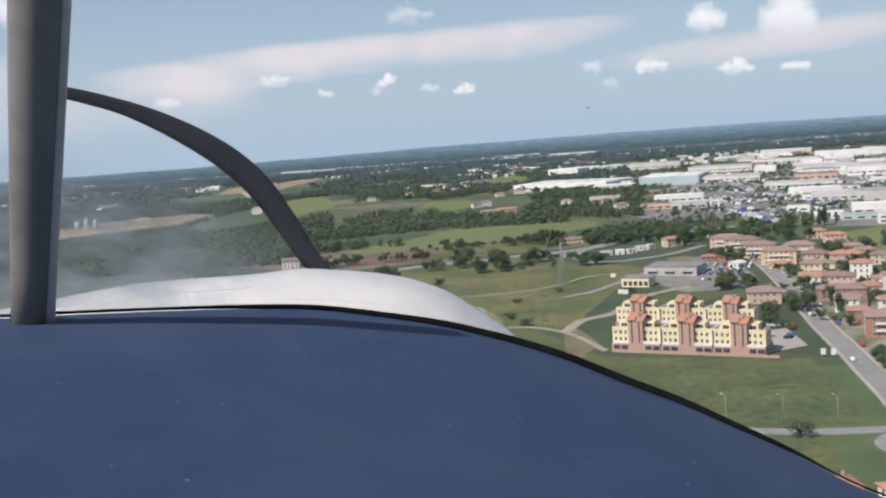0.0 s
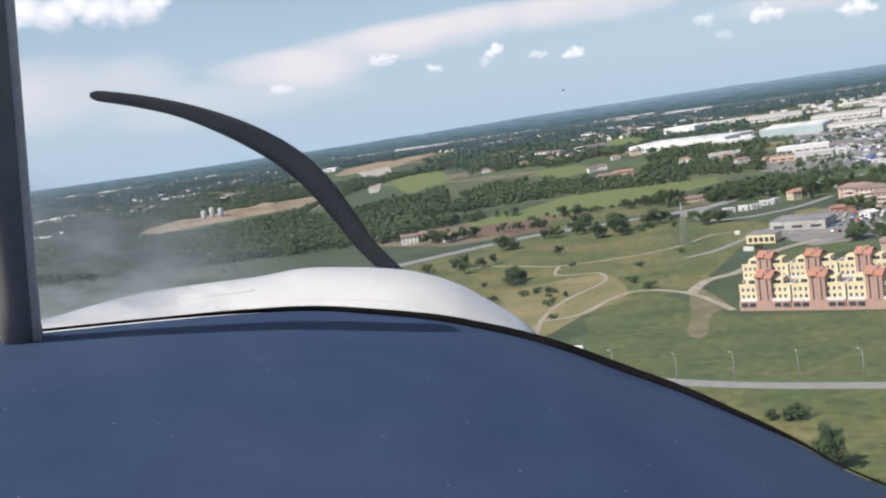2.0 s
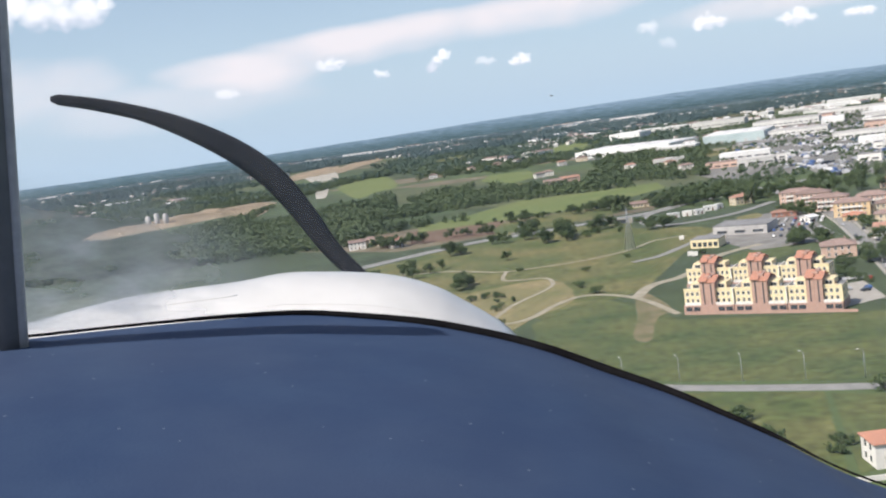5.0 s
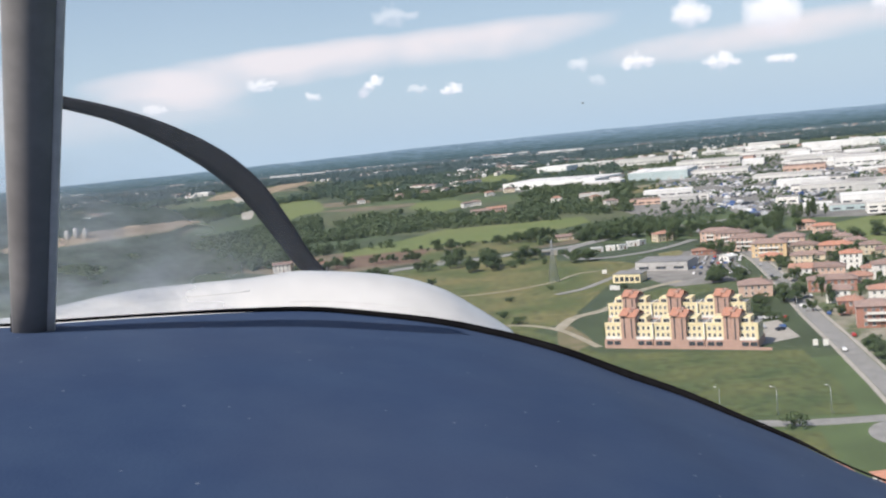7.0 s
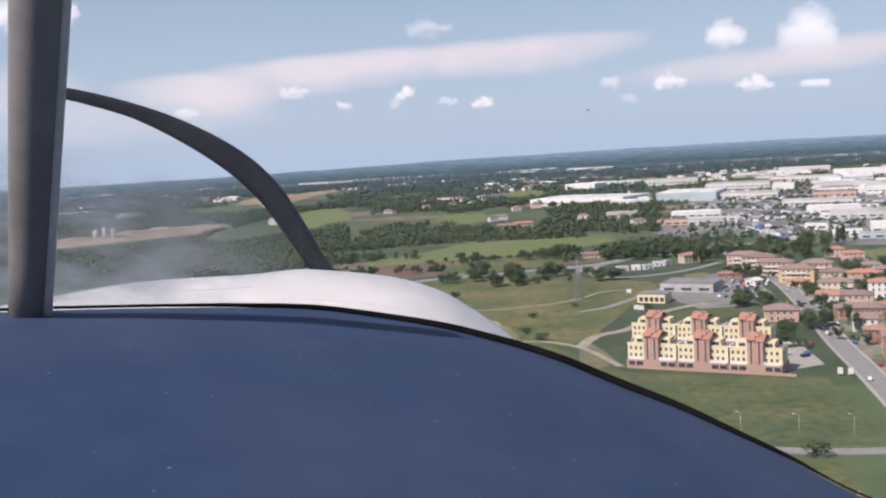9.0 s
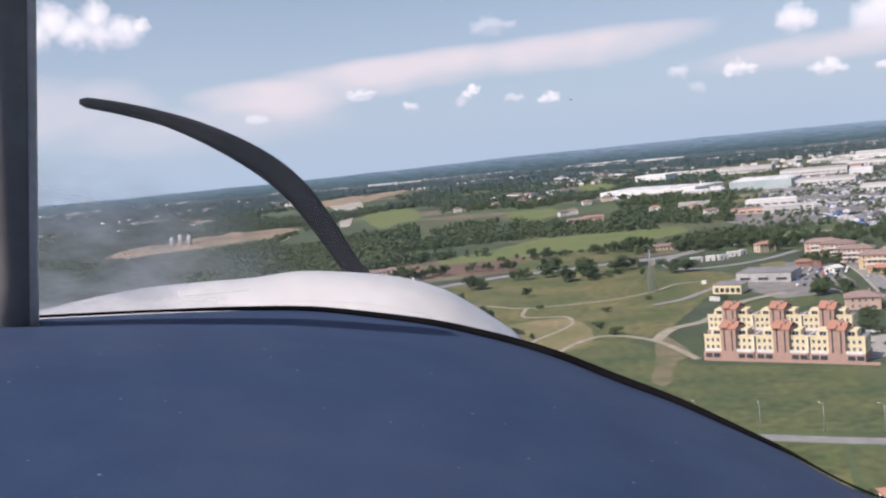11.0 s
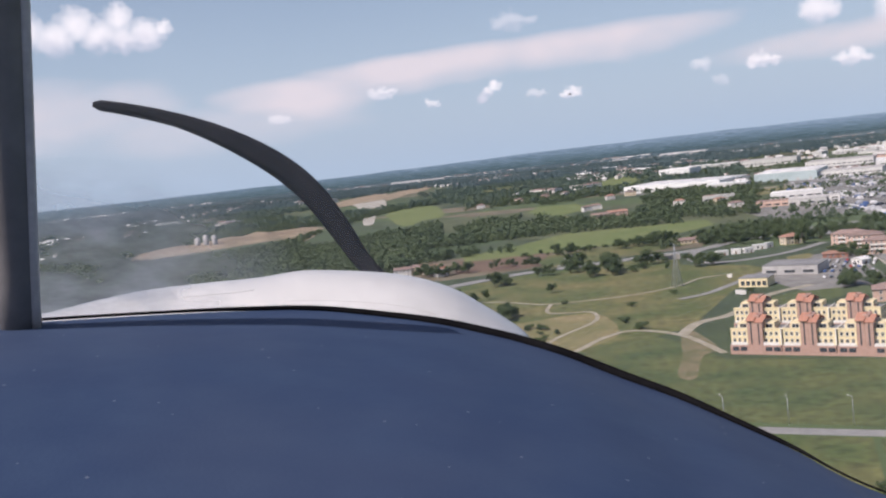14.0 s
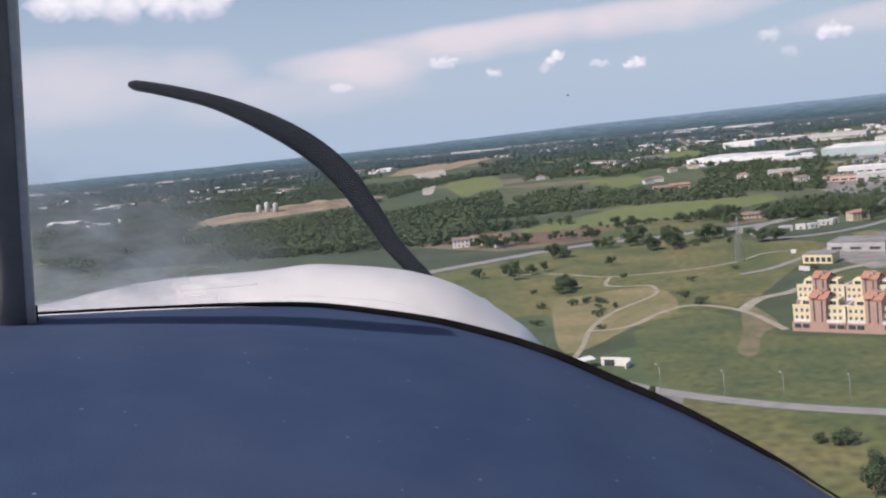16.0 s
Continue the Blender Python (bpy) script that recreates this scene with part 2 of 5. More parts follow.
def distance_material():
    """Far woods and fields in streaks, with haze painted in as paler colour towards the horizon."""
    m = bpy.data.materials.new("hazy distance")
    m.use_nodes = True
    n, l = m.node_tree.nodes, m.node_tree.links
    n.remove(n["Principled BSDF"])
    place = n.new("ShaderNodeTexCoord").outputs["Object"]
    mapping = n.new("ShaderNodeMapping")
    mapping.inputs["Scale"].default_value = (0.02, 0.02, 0.4)
    l.new(place, mapping.inputs[0])
    tex = n.new("ShaderNodeTexNoise")
    tex.inputs["Scale"].default_value, tex.inputs["Detail"].default_value, tex.inputs["Roughness"].default_value = 1.0, 6, 0.65
    l.new(mapping.outputs[0], tex.inputs["Vector"])
    split = n.new("ShaderNodeSeparateXYZ")
    l.new(place, split.inputs[0])
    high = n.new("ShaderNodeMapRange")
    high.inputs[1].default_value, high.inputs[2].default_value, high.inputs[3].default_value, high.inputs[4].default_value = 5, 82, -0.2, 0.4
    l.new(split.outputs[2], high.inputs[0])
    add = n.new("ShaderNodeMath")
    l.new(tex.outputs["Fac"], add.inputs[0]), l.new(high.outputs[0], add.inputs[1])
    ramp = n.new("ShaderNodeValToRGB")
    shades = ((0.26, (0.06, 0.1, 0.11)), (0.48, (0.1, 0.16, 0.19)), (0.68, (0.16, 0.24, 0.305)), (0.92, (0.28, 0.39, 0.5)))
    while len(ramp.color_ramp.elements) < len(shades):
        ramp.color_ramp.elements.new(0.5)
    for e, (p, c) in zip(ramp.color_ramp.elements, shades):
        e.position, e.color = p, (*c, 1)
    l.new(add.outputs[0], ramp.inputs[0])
    # the band glows by itself, so its painted haze needs no sunlight
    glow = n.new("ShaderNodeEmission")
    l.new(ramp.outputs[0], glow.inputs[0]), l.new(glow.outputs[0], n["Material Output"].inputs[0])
    return m


M_GROUND = ground_material()
M_CROP = material("dark crop", (0.055, 0.085, 0.03), (0.11, 0.12, 0.042), 0.03, 0.95, 0.35)
M_MEADOW = material("rough meadow", (0.07, 0.097, 0.029), (0.155, 0.141, 0.054), 0.024, 0.95, 0.4)
M_STRIP = material("bright field", (0.12, 0.16, 0.048), (0.15, 0.175, 0.06), 0.012, 0.95, 0.18)
M_PLOUGH = material("ploughed soil", (0.13, 0.085, 0.06), (0.165, 0.11, 0.075), 0.03, 0.95, 0.15)
M_DRY = material("dry grass", (0.15, 0.15, 0.06), (0.24, 0.2, 0.1), 0.03, 0.95, 0.25)
M_SAND = material("sand and gravel", (0.33, 0.26, 0.18), (0.22, 0.17, 0.11), 0.02, 0.95, 0.3)
M_PALE = material("pale quarry floor", (0.42, 0.4, 0.35), (0.33, 0.31, 0.26), 0.01, 0.95, 0.15)
M_EARTH = material("bare earth", (0.2, 0.165, 0.1), (0.12, 0.12, 0.055), 0.09, 0.95, 0.3)
M_TRACK = material("gravel track", (0.36, 0.33, 0.26), (0.27, 0.245, 0.18), 0.15, 0.95, 0.2)
M_ASPHALT = material("asphalt", (0.28, 0.275, 0.265), (0.22, 0.22, 0.215), 0.2, 0.9, 0.12)
M_YARD = material("concrete yard", (0.235, 0.225, 0.21), (0.15, 0.15, 0.14), 0.012, 0.9, 0.25)
M_GARDEN = material("gardens and yards", (0.085, 0.11, 0.05), (0.27, 0.25, 0.2), 0.055, 0.95, 0.35, cut=(0.4, 0.6))
M_PAVE = material("pavement slabs", (0.4, 0.38, 0.34), (0.32, 0.3, 0.27), 0.3, 0.9, 0.15)
M_PAINT = material("road paint", (0.75, 0.75, 0.72), (0.6, 0.6, 0.58), 1.0, 0.7, 0.1)
M_WOODS = leafy("woodland foliage", (0.06, 0.092, 0.05), (0.13, 0.168, 0.082), 0.02)
# far foliage has aerial haze put into its colours, bluer with distance
M_MIDFAR = leafy("haze-tinted woodland", (0.056, 0.09, 0.074), (0.1, 0.142, 0.1), 0.01)
M_HORIZON = leafy("haze-tinted wooded horizon", (0.11, 0.165, 0.195), (0.125, 0.18, 0.205), 0.004)
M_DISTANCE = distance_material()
M_FAR = leafy("haze-tinted distant woodland", (0.068, 0.11, 0.122), (0.095, 0.138, 0.14), 0.006)
M_LEAF = leafy("tree leaves", (0.048, 0.078, 0.036), (0.115, 0.152, 0.064), 0.3)
M_BARK = material("bark", (0.11, 0.08, 0.055), (0.07, 0.05, 0.035), 3.0, 0.95, 0.3, 0.02)
M_TILE = material("terracotta roof tiles", (0.39, 0.215, 0.155), (0.32, 0.185, 0.14), 0.5, 0.9, 0.2, jitter=0.15)
M_TILE_OLD = material("weathered brown tiles", (0.29, 0.2, 0.17), (0.235, 0.175, 0.155), 0.5, 0.9, 0.2, jitter=0.15)
M_TILE_HOT = material("new orange tiles", (0.47, 0.225, 0.15), (0.4, 0.2, 0.14), 0.5, 0.9, 0.15)
M_YELLOW = material("cream yellow render", (0.8, 0.69, 0.43), (0.74, 0.63, 0.4), 0.3, 0.9, 0.06)
M_BRICK = material("pinkish brickwork", (0.47, 0.305, 0.245), (0.4, 0.265, 0.215), 0.6, 0.9, 0.15)
M_REDBRICK = material("red brick", (0.38, 0.18, 0.13), (0.32, 0.16, 0.12), 0.6, 0.9, 0.15)
M_WHITE = material("white render", (0.78, 0.76, 0.72), (0.7, 0.68, 0.64), 0.3, 0.9, 0.06)
M_CREAM = material("cream render", (0.66, 0.55, 0.4), (0.58, 0.49, 0.36), 0.3, 0.9, 0.08, jitter=0.12)
M_PINK = material("pink render", (0.6, 0.42, 0.34), (0.54, 0.38, 0.3), 0.3, 0.9, 0.08, jitter=0.12)
M_OCHRE = material("ochre render", (0.64, 0.47, 0.27), (0.58, 0.42, 0.25), 0.3, 0.9, 0.08)
M_FACTORY = material("bright white factory roofing", (0.83, 0.83, 0.81), (0.76, 0.76, 0.75), 0.03, 0.6, 0.06)
M_SHED = material("white sheet roofing", (0.8, 0.8, 0.78), (0.66, 0.66, 0.65), 0.03, 0.6, 0.08)
M_SHED_GREY = material("grey concrete sheds", (0.52, 0.51, 0.49), (0.4, 0.39, 0.38), 0.04, 0.85, 0.15, jitter=0.15)
M_SHED_WALL = material("pale shed walls", (0.62, 0.61, 0.58), (0.52, 0.52, 0.5), 0.05, 0.8, 0.1, jitter=0.12)
M_TEAL = material("pale blue-green cladding", (0.46, 0.55, 0.56), (0.4, 0.49, 0.5), 0.05, 0.6, 0.08)
M_BITUMEN = material("grey roof felt", (0.26, 0.26, 0.26), (0.2, 0.2, 0.205), 0.1, 0.9, 0.15)
M_GLASS = material("dark window glass", (0.045, 0.05, 0.06), (0.07, 0.08, 0.09), 0.5, 0.15, 0.1)
M_SHUTTER = material("brown shutters", (0.2, 0.12, 0.07), (0.15, 0.09, 0.055), 2.0, 0.8, 0.15)
M_FRAME = material("white window frames", (0.75, 0.74, 0.7), (0.68, 0.67, 0.63), 2.0, 0.6, 0.05)
M_STEEL = material("galvanised steel", (0.42, 0.44, 0.46), (0.34, 0.36, 0.38), 1.0, 0.5, 0.1, metallic=0.6)
M_RUBBER = material("black rubber", (0.005, 0.005, 0.006), (0.009, 0.009, 0.01), 20.0, 0.95, 0.2, gloss=0.05)
M_CAR = [material("car paint " + n, c, None, 2.0, 0.3, 0.04, coat=0.5) for n, c in (
    ("white", (0.75, 0.75, 0.75)), ("silver", (0.45, 0.46, 0.48)), ("dark", (0.04, 0.045, 0.06)), ("red", (0.4, 0.04, 0.03)), ("blue", (0.06, 0.12, 0.3)))]

# ---- building blocks ----


def part(name, bm, mat, parent=None, label=""):
    """One bmesh as one mesh object, under a thing or a part."""
    me = bpy.data.meshes.new(name)
    bm.to_mesh(me)
    bm.free()
    for m in (mat if isinstance(mat, (list, tuple)) else [mat]):
        me.materials.append(m)
    ob = new(name, me)
    if parent:
        ob.parent = parent
    if label:
        ob["label"] = label
    return ob


def lay(name, me, parent, m):
    """Another object on a mesh that is there already."""
    ob = new(name, me)
    ob.parent, ob.matrix_local = parent, m
    return ob


def from_arrays(name, verts, faces, mats, index=None, smooth=False):
    me = bpy.data.meshes.new(name)
    me.from_pydata(verts, [], faces)
    for m in mats:
        me.materials.append(m)
    if index is not None:
        me.polygons.foreach_set("material_index", index)
    if smooth:
        me.polygons.foreach_set("use_smooth", [True] * len(me.polygons))
    me.update()
    return new(name, me)


def add_box(bm, x0, y0, z0, x1, y1, z1, mat=0, skip_bottom=True):
    v = [bm.verts.new(p) for p in ((x0, y0, z0), (x1, y0, z0), (x1, y1, z0), (x0, y1, z0), (x0, y0, z1), (x1, y0, z1), (x1, y1, z1), (x0, y1, z1))]
    faces = [(0, 1, 5, 4), (1, 2, 6, 5), (2, 3, 7, 6), (3, 0, 4, 7), (4, 5, 6, 7)]
    if not skip_bottom:
        faces.append((3, 2, 1, 0))
    for f in faces:
        bm.faces.new([v[i] for i in f]).material_index = mat
    return v


def box(x0, y0, z0, x1, y1, z1):
    bm = bmesh.new()
    add_box(bm, x0, y0, z0, x1, y1, z1, 0, False)
    return bm


def tube(points, radii, sides=8, squash=1.0):
    """A round bar along points."""
    bm = bmesh.new()
    rings = []
    for i, p in enumerate(points):
        a, b = Vector(points[max(i - 1, 0)]), Vector(points[min(i + 1, len(points) - 1)])
        d = (b - a).normalized()
        side = d.cross(Vector((0, 0, 1)))
        side = side.normalized() if side.length > 1e-4 else Vector((1, 0, 0))
        up = side.cross(d)
        r = radii[i] if isinstance(radii, (list, tuple)) else radii
        rings.append([bm.verts.new(Vector(p) + side * math.cos(k * math.tau / sides) * r + up * math.sin(k * math.tau / sides) * r * squash) for k in range(sides)])
    for a, b in zip(rings, rings[1:]):
        for k in range(sides):
            f = bm.faces.new((a[k], a[(k + 1) % sides], b[(k + 1) % sides], b[k]))
            f.smooth = True
    bm.faces.new(rings[0][::-1]), bm.faces.new(rings[-1])
    return bm


def smooth_line(points, steps=6):
    """A curve through the points."""
    pts = [Vector(p) for p in points]
    out = []
    for i in range(len(pts) - 1):
        p0, p1, p2, p3 = pts[max(i - 1, 0)], pts[i], pts[i + 1], pts[min(i + 2, len(pts) - 1)]
        for k in range(steps):
            t = k / steps
            out.append(0.5 * ((2 * p1) + (p2 - p0) * t + (2 * p0 - 5 * p1 + 4 * p2 - p3) * t * t + (3 * p1 - p0 - 3 * p2 + p3) * t ** 3))
    return out + [pts[-1]]


def setting(ob, label, category):
    return tagged(ob, label, category, kind="structure")


# ---- ground ----
bm = bmesh.new()
rings = []
for r in (0, 150, 300, 500, 800, 1200, 1700, 2300, 2900, 3500, 4000, 4500, 4970):
    rings.append([bm.verts.new((r * math.sin(k * math.tau / 144), r * math.cos(k * math.tau / 144), 0)) for k in range(144 if r else 1)])
for a, b in zip(rings, rings[1:]):
    for k in range(144):
        j = (k + 1) % 144
        bm.faces.new((a[0], b[k], b[j]) if len(a) == 1 else (a[k], b[k], b[j], a[j]))
ground = setting(part("ground", bm, M_GROUND), "flat farmland plain of green and tan fields", "ground")

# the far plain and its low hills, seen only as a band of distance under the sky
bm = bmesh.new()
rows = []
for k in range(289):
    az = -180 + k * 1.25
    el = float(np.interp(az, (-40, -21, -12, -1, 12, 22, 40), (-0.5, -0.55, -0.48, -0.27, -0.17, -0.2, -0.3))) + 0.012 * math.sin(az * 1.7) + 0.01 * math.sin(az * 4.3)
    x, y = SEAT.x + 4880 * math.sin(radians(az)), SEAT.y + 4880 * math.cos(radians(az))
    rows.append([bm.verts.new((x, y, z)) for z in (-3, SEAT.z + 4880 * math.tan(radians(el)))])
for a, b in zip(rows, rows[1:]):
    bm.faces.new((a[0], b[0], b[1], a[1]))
# glowing backdrop that carries the horizon haze in its colour
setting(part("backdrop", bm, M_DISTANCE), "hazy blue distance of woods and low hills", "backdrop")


def patch(name, points, mat, label, category="field", z=0.06, steps=1):
    """A sheet of land with that outline, a hand's width above the plain."""
    pts = [Vector((x, y, 0)) for x, y in points]
    if steps > 1:
        pts = smooth_line(pts + [pts[0]], steps)[:-1]
    bm = bmesh.new()
    vs = [bm.verts.new((p.x, p.y, z)) for p in pts]
    f = bm.faces.new(vs)
    if f.normal.z < 0:
        f.normal_flip()
    bmesh.ops.triangulate(bm, faces=[f])
    f = bmesh.ops.extrude_face_region(bm, geom=bm.faces[:])
    for v in f["geom"]:
        if isinstance(v, bmesh.types.BMVert):
            v.co.z -= 0.3
    bmesh.ops.recalc_face_normals(bm, faces=bm.faces[:])
    return setting(part(name, bm, mat), label, category)


def strip(name, points, width, mat, label, category="road", z=0.16, height=0.3, curve=5, offset=0.0):
    """A road along a line through the points."""
    pts = smooth_line([(x, y, 0) for x, y in points], curve)
    bm = bmesh.new()
    rows = []
    for i, p in enumerate(pts):
        d = (pts[min(i + 1, len(pts) - 1)] - pts[max(i - 1, 0)]).normalized()
        s = Vector((d.y, -d.x, 0))
        c = p + s * offset
        rows.append([bm.verts.new(c + s * w + Vector((0, 0, h))) for w, h in ((-width / 2, z - height), (-width / 2, z), (width / 2, z), (width / 2, z - height))])
    for a, b in zip(rows, rows[1:]):
        for k in range(3):
            bm.faces.new((a[k], a[k + 1], b[k + 1], b[k]))
    bmesh.ops.recalc_face_normals(bm, faces=bm.faces[:])
    return setting(part(name, bm, mat), label, category)


patch("field", [(-8.9, 412.9), (9.1, 442.0), (28.7, 447.3), (42.6, 426.1), (53.1, 386.2), (115.0, 363.4), (130.2, 360.8), (124.8, 303.6), (117.1, 267.4), (84.1, 274.2), (41.3, 291.6), (8.9, 310.0), (-3.7, 332.2)], M_CROP, "dark green crop field before the flats", z=0.06)
patch("field", [(-53.2, 509.2), (-0.2, 532.9), (13.3, 464.3), (-8.8, 424.8), (-28.3, 382.2), (-40.4, 390.4)], M_DRY, "dry grass round the winding path", z=0.085, steps=3)
patch("field", [(8.2, 298.0), (39.6, 277.6), (78.3, 263.2), (65.5, 195.9), (48.5, 188.7), (27.7, 213.6), (5.7, 248.4)], M_MEADOW, "pale meadow below the lane", z=0.075)
patch("field", [(80.0, 261.1), (100.0, 252.2), (92.3, 204.7), (67.8, 194.8)], M_CROP, "dark grass around the white houses", z=0.09)
patch("field", [(62.4, 171.3), (96.2, 158.2), (81.9, 102.0), (50.0, 112.2)], M_DRY, "mown tan field below the side street", z=0.065)
patch("field", [(91.5, 528.4), (123.3, 552.8), (139.0, 554.5), (133.6, 520.8), (102.1, 484.7), (71.5, 468.8)], M_CROP, "dark green plot between track and flats", z=0.07)
patch("field", [(-10.8, 668.1), (35.5, 708.9), (67.0, 713.4), (108.0, 678.5), (120.3, 646.1), (84.0, 573.1), (47.8, 465.2), (0, 420), (-60, 470)], M_MEADOW, "rough golden-green meadow", z=0.05)
patch("field", [(-114.3, 935.2), (-75.5, 964.9), (-18.7, 1070.9), (68.7, 1068.9), (130.1, 1079.7), (129.0, 1006.0), (74.4, 933.4), (7.6, 896.3), (-41.0, 887.6), (-107.5, 875.7)], M_STRIP, "long bright green field", z=0.06)
patch("field", [(-116.6, 891.0), (-71.1, 901.7), (-31.6, 899.0), (-28.0, 794.4), (-62.7, 782.0), (-106.5, 790.2)], M_PLOUGH, "brown ploughed field", z=0.05)
patch("field", [(-39.1, 825.2), (-31.3, 862.7), (14.3, 888.0), (93.9, 915.3), (112.6, 918.3), (102.9, 860.6), (50.2, 814.8), (-11.2, 776.9), (-33.5, 764.9)], M_MEADOW, "green verge between the ploughed field and the road", z=0.08)
patch("field", [(-165, 630), (-60, 733), (5, 757), (48, 774), (70, 758), (67, 713), (35, 708), (-10, 668), (-60, 470), (-110, 430), (-190, 480)], M_MEADOW, "rough olive meadow below the main road", z=0.035)
patch("field", [(-361.4, 1862.1), (-371.5, 2223.1), (-282.8, 2002.7), (-223.7, 1652.6), (-247.1, 1575.0), (-262.6, 1475.4)], M_STRIP, "rounded yellow-green field among woods", z=0.06, steps=4)
patch("field", [(-78.2, 1489.7), (-68.8, 1628.4), (-5.1, 1614.2), (8.9, 1452.5), (-29.1, 1358.8)], M_STRIP, "small green field among tree rows", z=0.06)
patch("field", [(-100.2, 1317.8), (-58.4, 1350.8), (-14.4, 1362.8), (-10.4, 1274.8), (-54.6, 1249.2), (-89.9, 1217.2)], M_MEADOW, "pale meadow among tree rows", z=0.07)
patch("field", [(-256.4, 2489.0), (-200.7, 2755.1), (-109.5, 2714.0), (-109.1, 2362.0), (-183.4, 2169.9)], M_MEADOW, "dull green far field", z=0.08)
patch("field", [(29.8, 2235.0), (110.7, 2700.9), (154.5, 2581.3), (108.0, 2071.4), (55.7, 1915.5)], M_STRIP, "green field before the sheds", z=0.06)
patch("field", [(216.6, 1369.3), (249.3, 1559.8), (346.3, 1510.3), (311.7, 1394.1), (274.0, 1395.3)], M_DRY, "strip of dry tan grass", z=0.08)
patch("field", [(296.4, 794.8), (354.9, 838.1), (407.9, 871.2), (336.1, 615.2), (271.8, 567.5), (274.7, 659.2)], M_STRIP, "broad green field beside the town", z=0.07)
patch("field", [(-464.2, 1182.2), (-450.1, 1380.4), (-442.1, 1601.1), (-391.3, 1448.1), (-386.2, 1221.6), (-388.6, 1060.5)], M_SAND, "sandy excavation floor", z=0.06, steps=3)
bm = bmesh.new()
rows = []
for p, h in zip(smooth_line([(-640, 1330, 0), (-570, 1400, 0), (-500, 1490, 0), (-470, 1560, 0), (-440, 1680, 0)], 5), [0.2, 2, 4, 5, 7, 8, 6, 7, 9, 10, 8, 9, 11, 9, 7, 6, 5, 4, 2, 1, 0.2]):
    rows.append([bm.verts.new((p.x + a, p.y + b, z)) for a, b, z in ((30, -45, -0.3), (8, -14, h * 0.55), (0, 0, h), (-30, 40, h * 0.9), (-60, 90, -0.3))])
for a, b in zip(rows, rows[1:]):
    for k in range(4):
        bm.faces.new((a[k], a[k + 1], b[k + 1], b[k]))
bmesh.ops.recalc_face_normals(bm, faces=bm.faces[:])
setting(part("sand_bank", bm, M_SAND), "eroded sandy bank of the excavation", "bank")
patch("field", [(-350.4, 1610.1), (-334.7, 1613.5), (-390.1, 1937.7), (-440.6, 2318.8), (-533.3, 2762.5), (-549.9, 2601.7), (-599.3, 2662.0), (-482.5, 2220.5)], M_PALE, "pale grey quarry floor with a track", z=0.5, steps=3)
patch("field", [(-630.2, 2541.9), (-680.1, 2886.4), (-673.4, 3124.0), (-634.4, 3337.3), (-527.4, 2780.6), (-561.3, 2621.6), (-579.4, 2505.2)], M_SAND, "sandy upper bench of the quarry", z=0.7, steps=3)
patch("field", [(-723.7, 4344.2), (-788.7, 5185.8), (-670.2, 5265.6), (-548.2, 4189.2), (-581.4, 3861.7), (-583.7, 3566.4)], M_PALE, "far pale gravel heaps", z=0.5, steps=3)
patch("field", [(-570.4, 2989.1), (-575.2, 3371.0), (-526.0, 3619.6), (-469.8, 3257.6), (-487.8, 2889.4), (-492.0, 2602.7)], M_SAND, "sandy road out of the quarry", z=0.6, steps=3)
patch("field", [(-696.7, 1528.5), (-670.7, 1720.5), (-574.9, 1492.0), (-577.8, 1294.7)], M_PALE, "pale gravel works yard", z=0.06)
patch("field", [(103.0, 616.4), (142.3, 700.0), (182.0, 705.4), (170.8, 574.0), (155.6, 549.0), (118.5, 545.1)], M_YARD, "grey car park by the yellow hall", "car park", z=0.1)
patch("field", [(309.2, 1335.6), (263.1, 952.2), (306.4, 856.8), (350.7, 820.6), (387.0, 810.3), (997.0, 2125.0), (828.4, 2367.0), (537.2, 2277.2), (279.4, 1504.3)], M_YARD, "grey yards of the industrial estate", "yard", z=0.07)
patch("field", [(173.4, 1141.6), (230.3, 1281.9), (307.2, 1254.4), (255.7, 983.1), (184.6, 1003.8)], M_YARD, "grey yard among the workshops", "yard", z=0.08)
patch("field", [(139.0, 702.4), (156.2, 710.7), (152.4, 685.8), (137.4, 676.9)], M_DRY, "round dry lawn in the car park", "lawn", z=0.18, steps=3)
patch("field", [(205.0, 690.0), (262.0, 722.0), (262.0, 690.0), (219.7, 473.8), (160.5, 317.9), (148.3, 355.4), (163.6, 470.0), (183.3, 578.4)], M_GARDEN, "gardens and pale yards of the housing estate", "yard", z=0.05)
patch("field", [(114.5, 373.1), (124.3, 418.2), (140.1, 423.8), (137.2, 384.3)], M_PAVE, "pale paved forecourt beside the flats", "yard", z=0.09)
patch("field", [(44.5, 468.9), (50.0, 443.2), (53.6, 409.8), (46.3, 398.1), (41.7, 378.7), (38.8, 359.4), (34.5, 353.8), (31.8, 365.9), (37.0, 398.5), (39.5, 432.5)], M_EARTH, "bare brown earth by the track", "ground", z=0.09, steps=4)
patch("field", [(-16.4, 324.0), (8.4, 300.1), (3.6, 249.5), (-23.4, 282.1)], M_YARD, "paved yard planted with young trees", "yard", z=0.07)

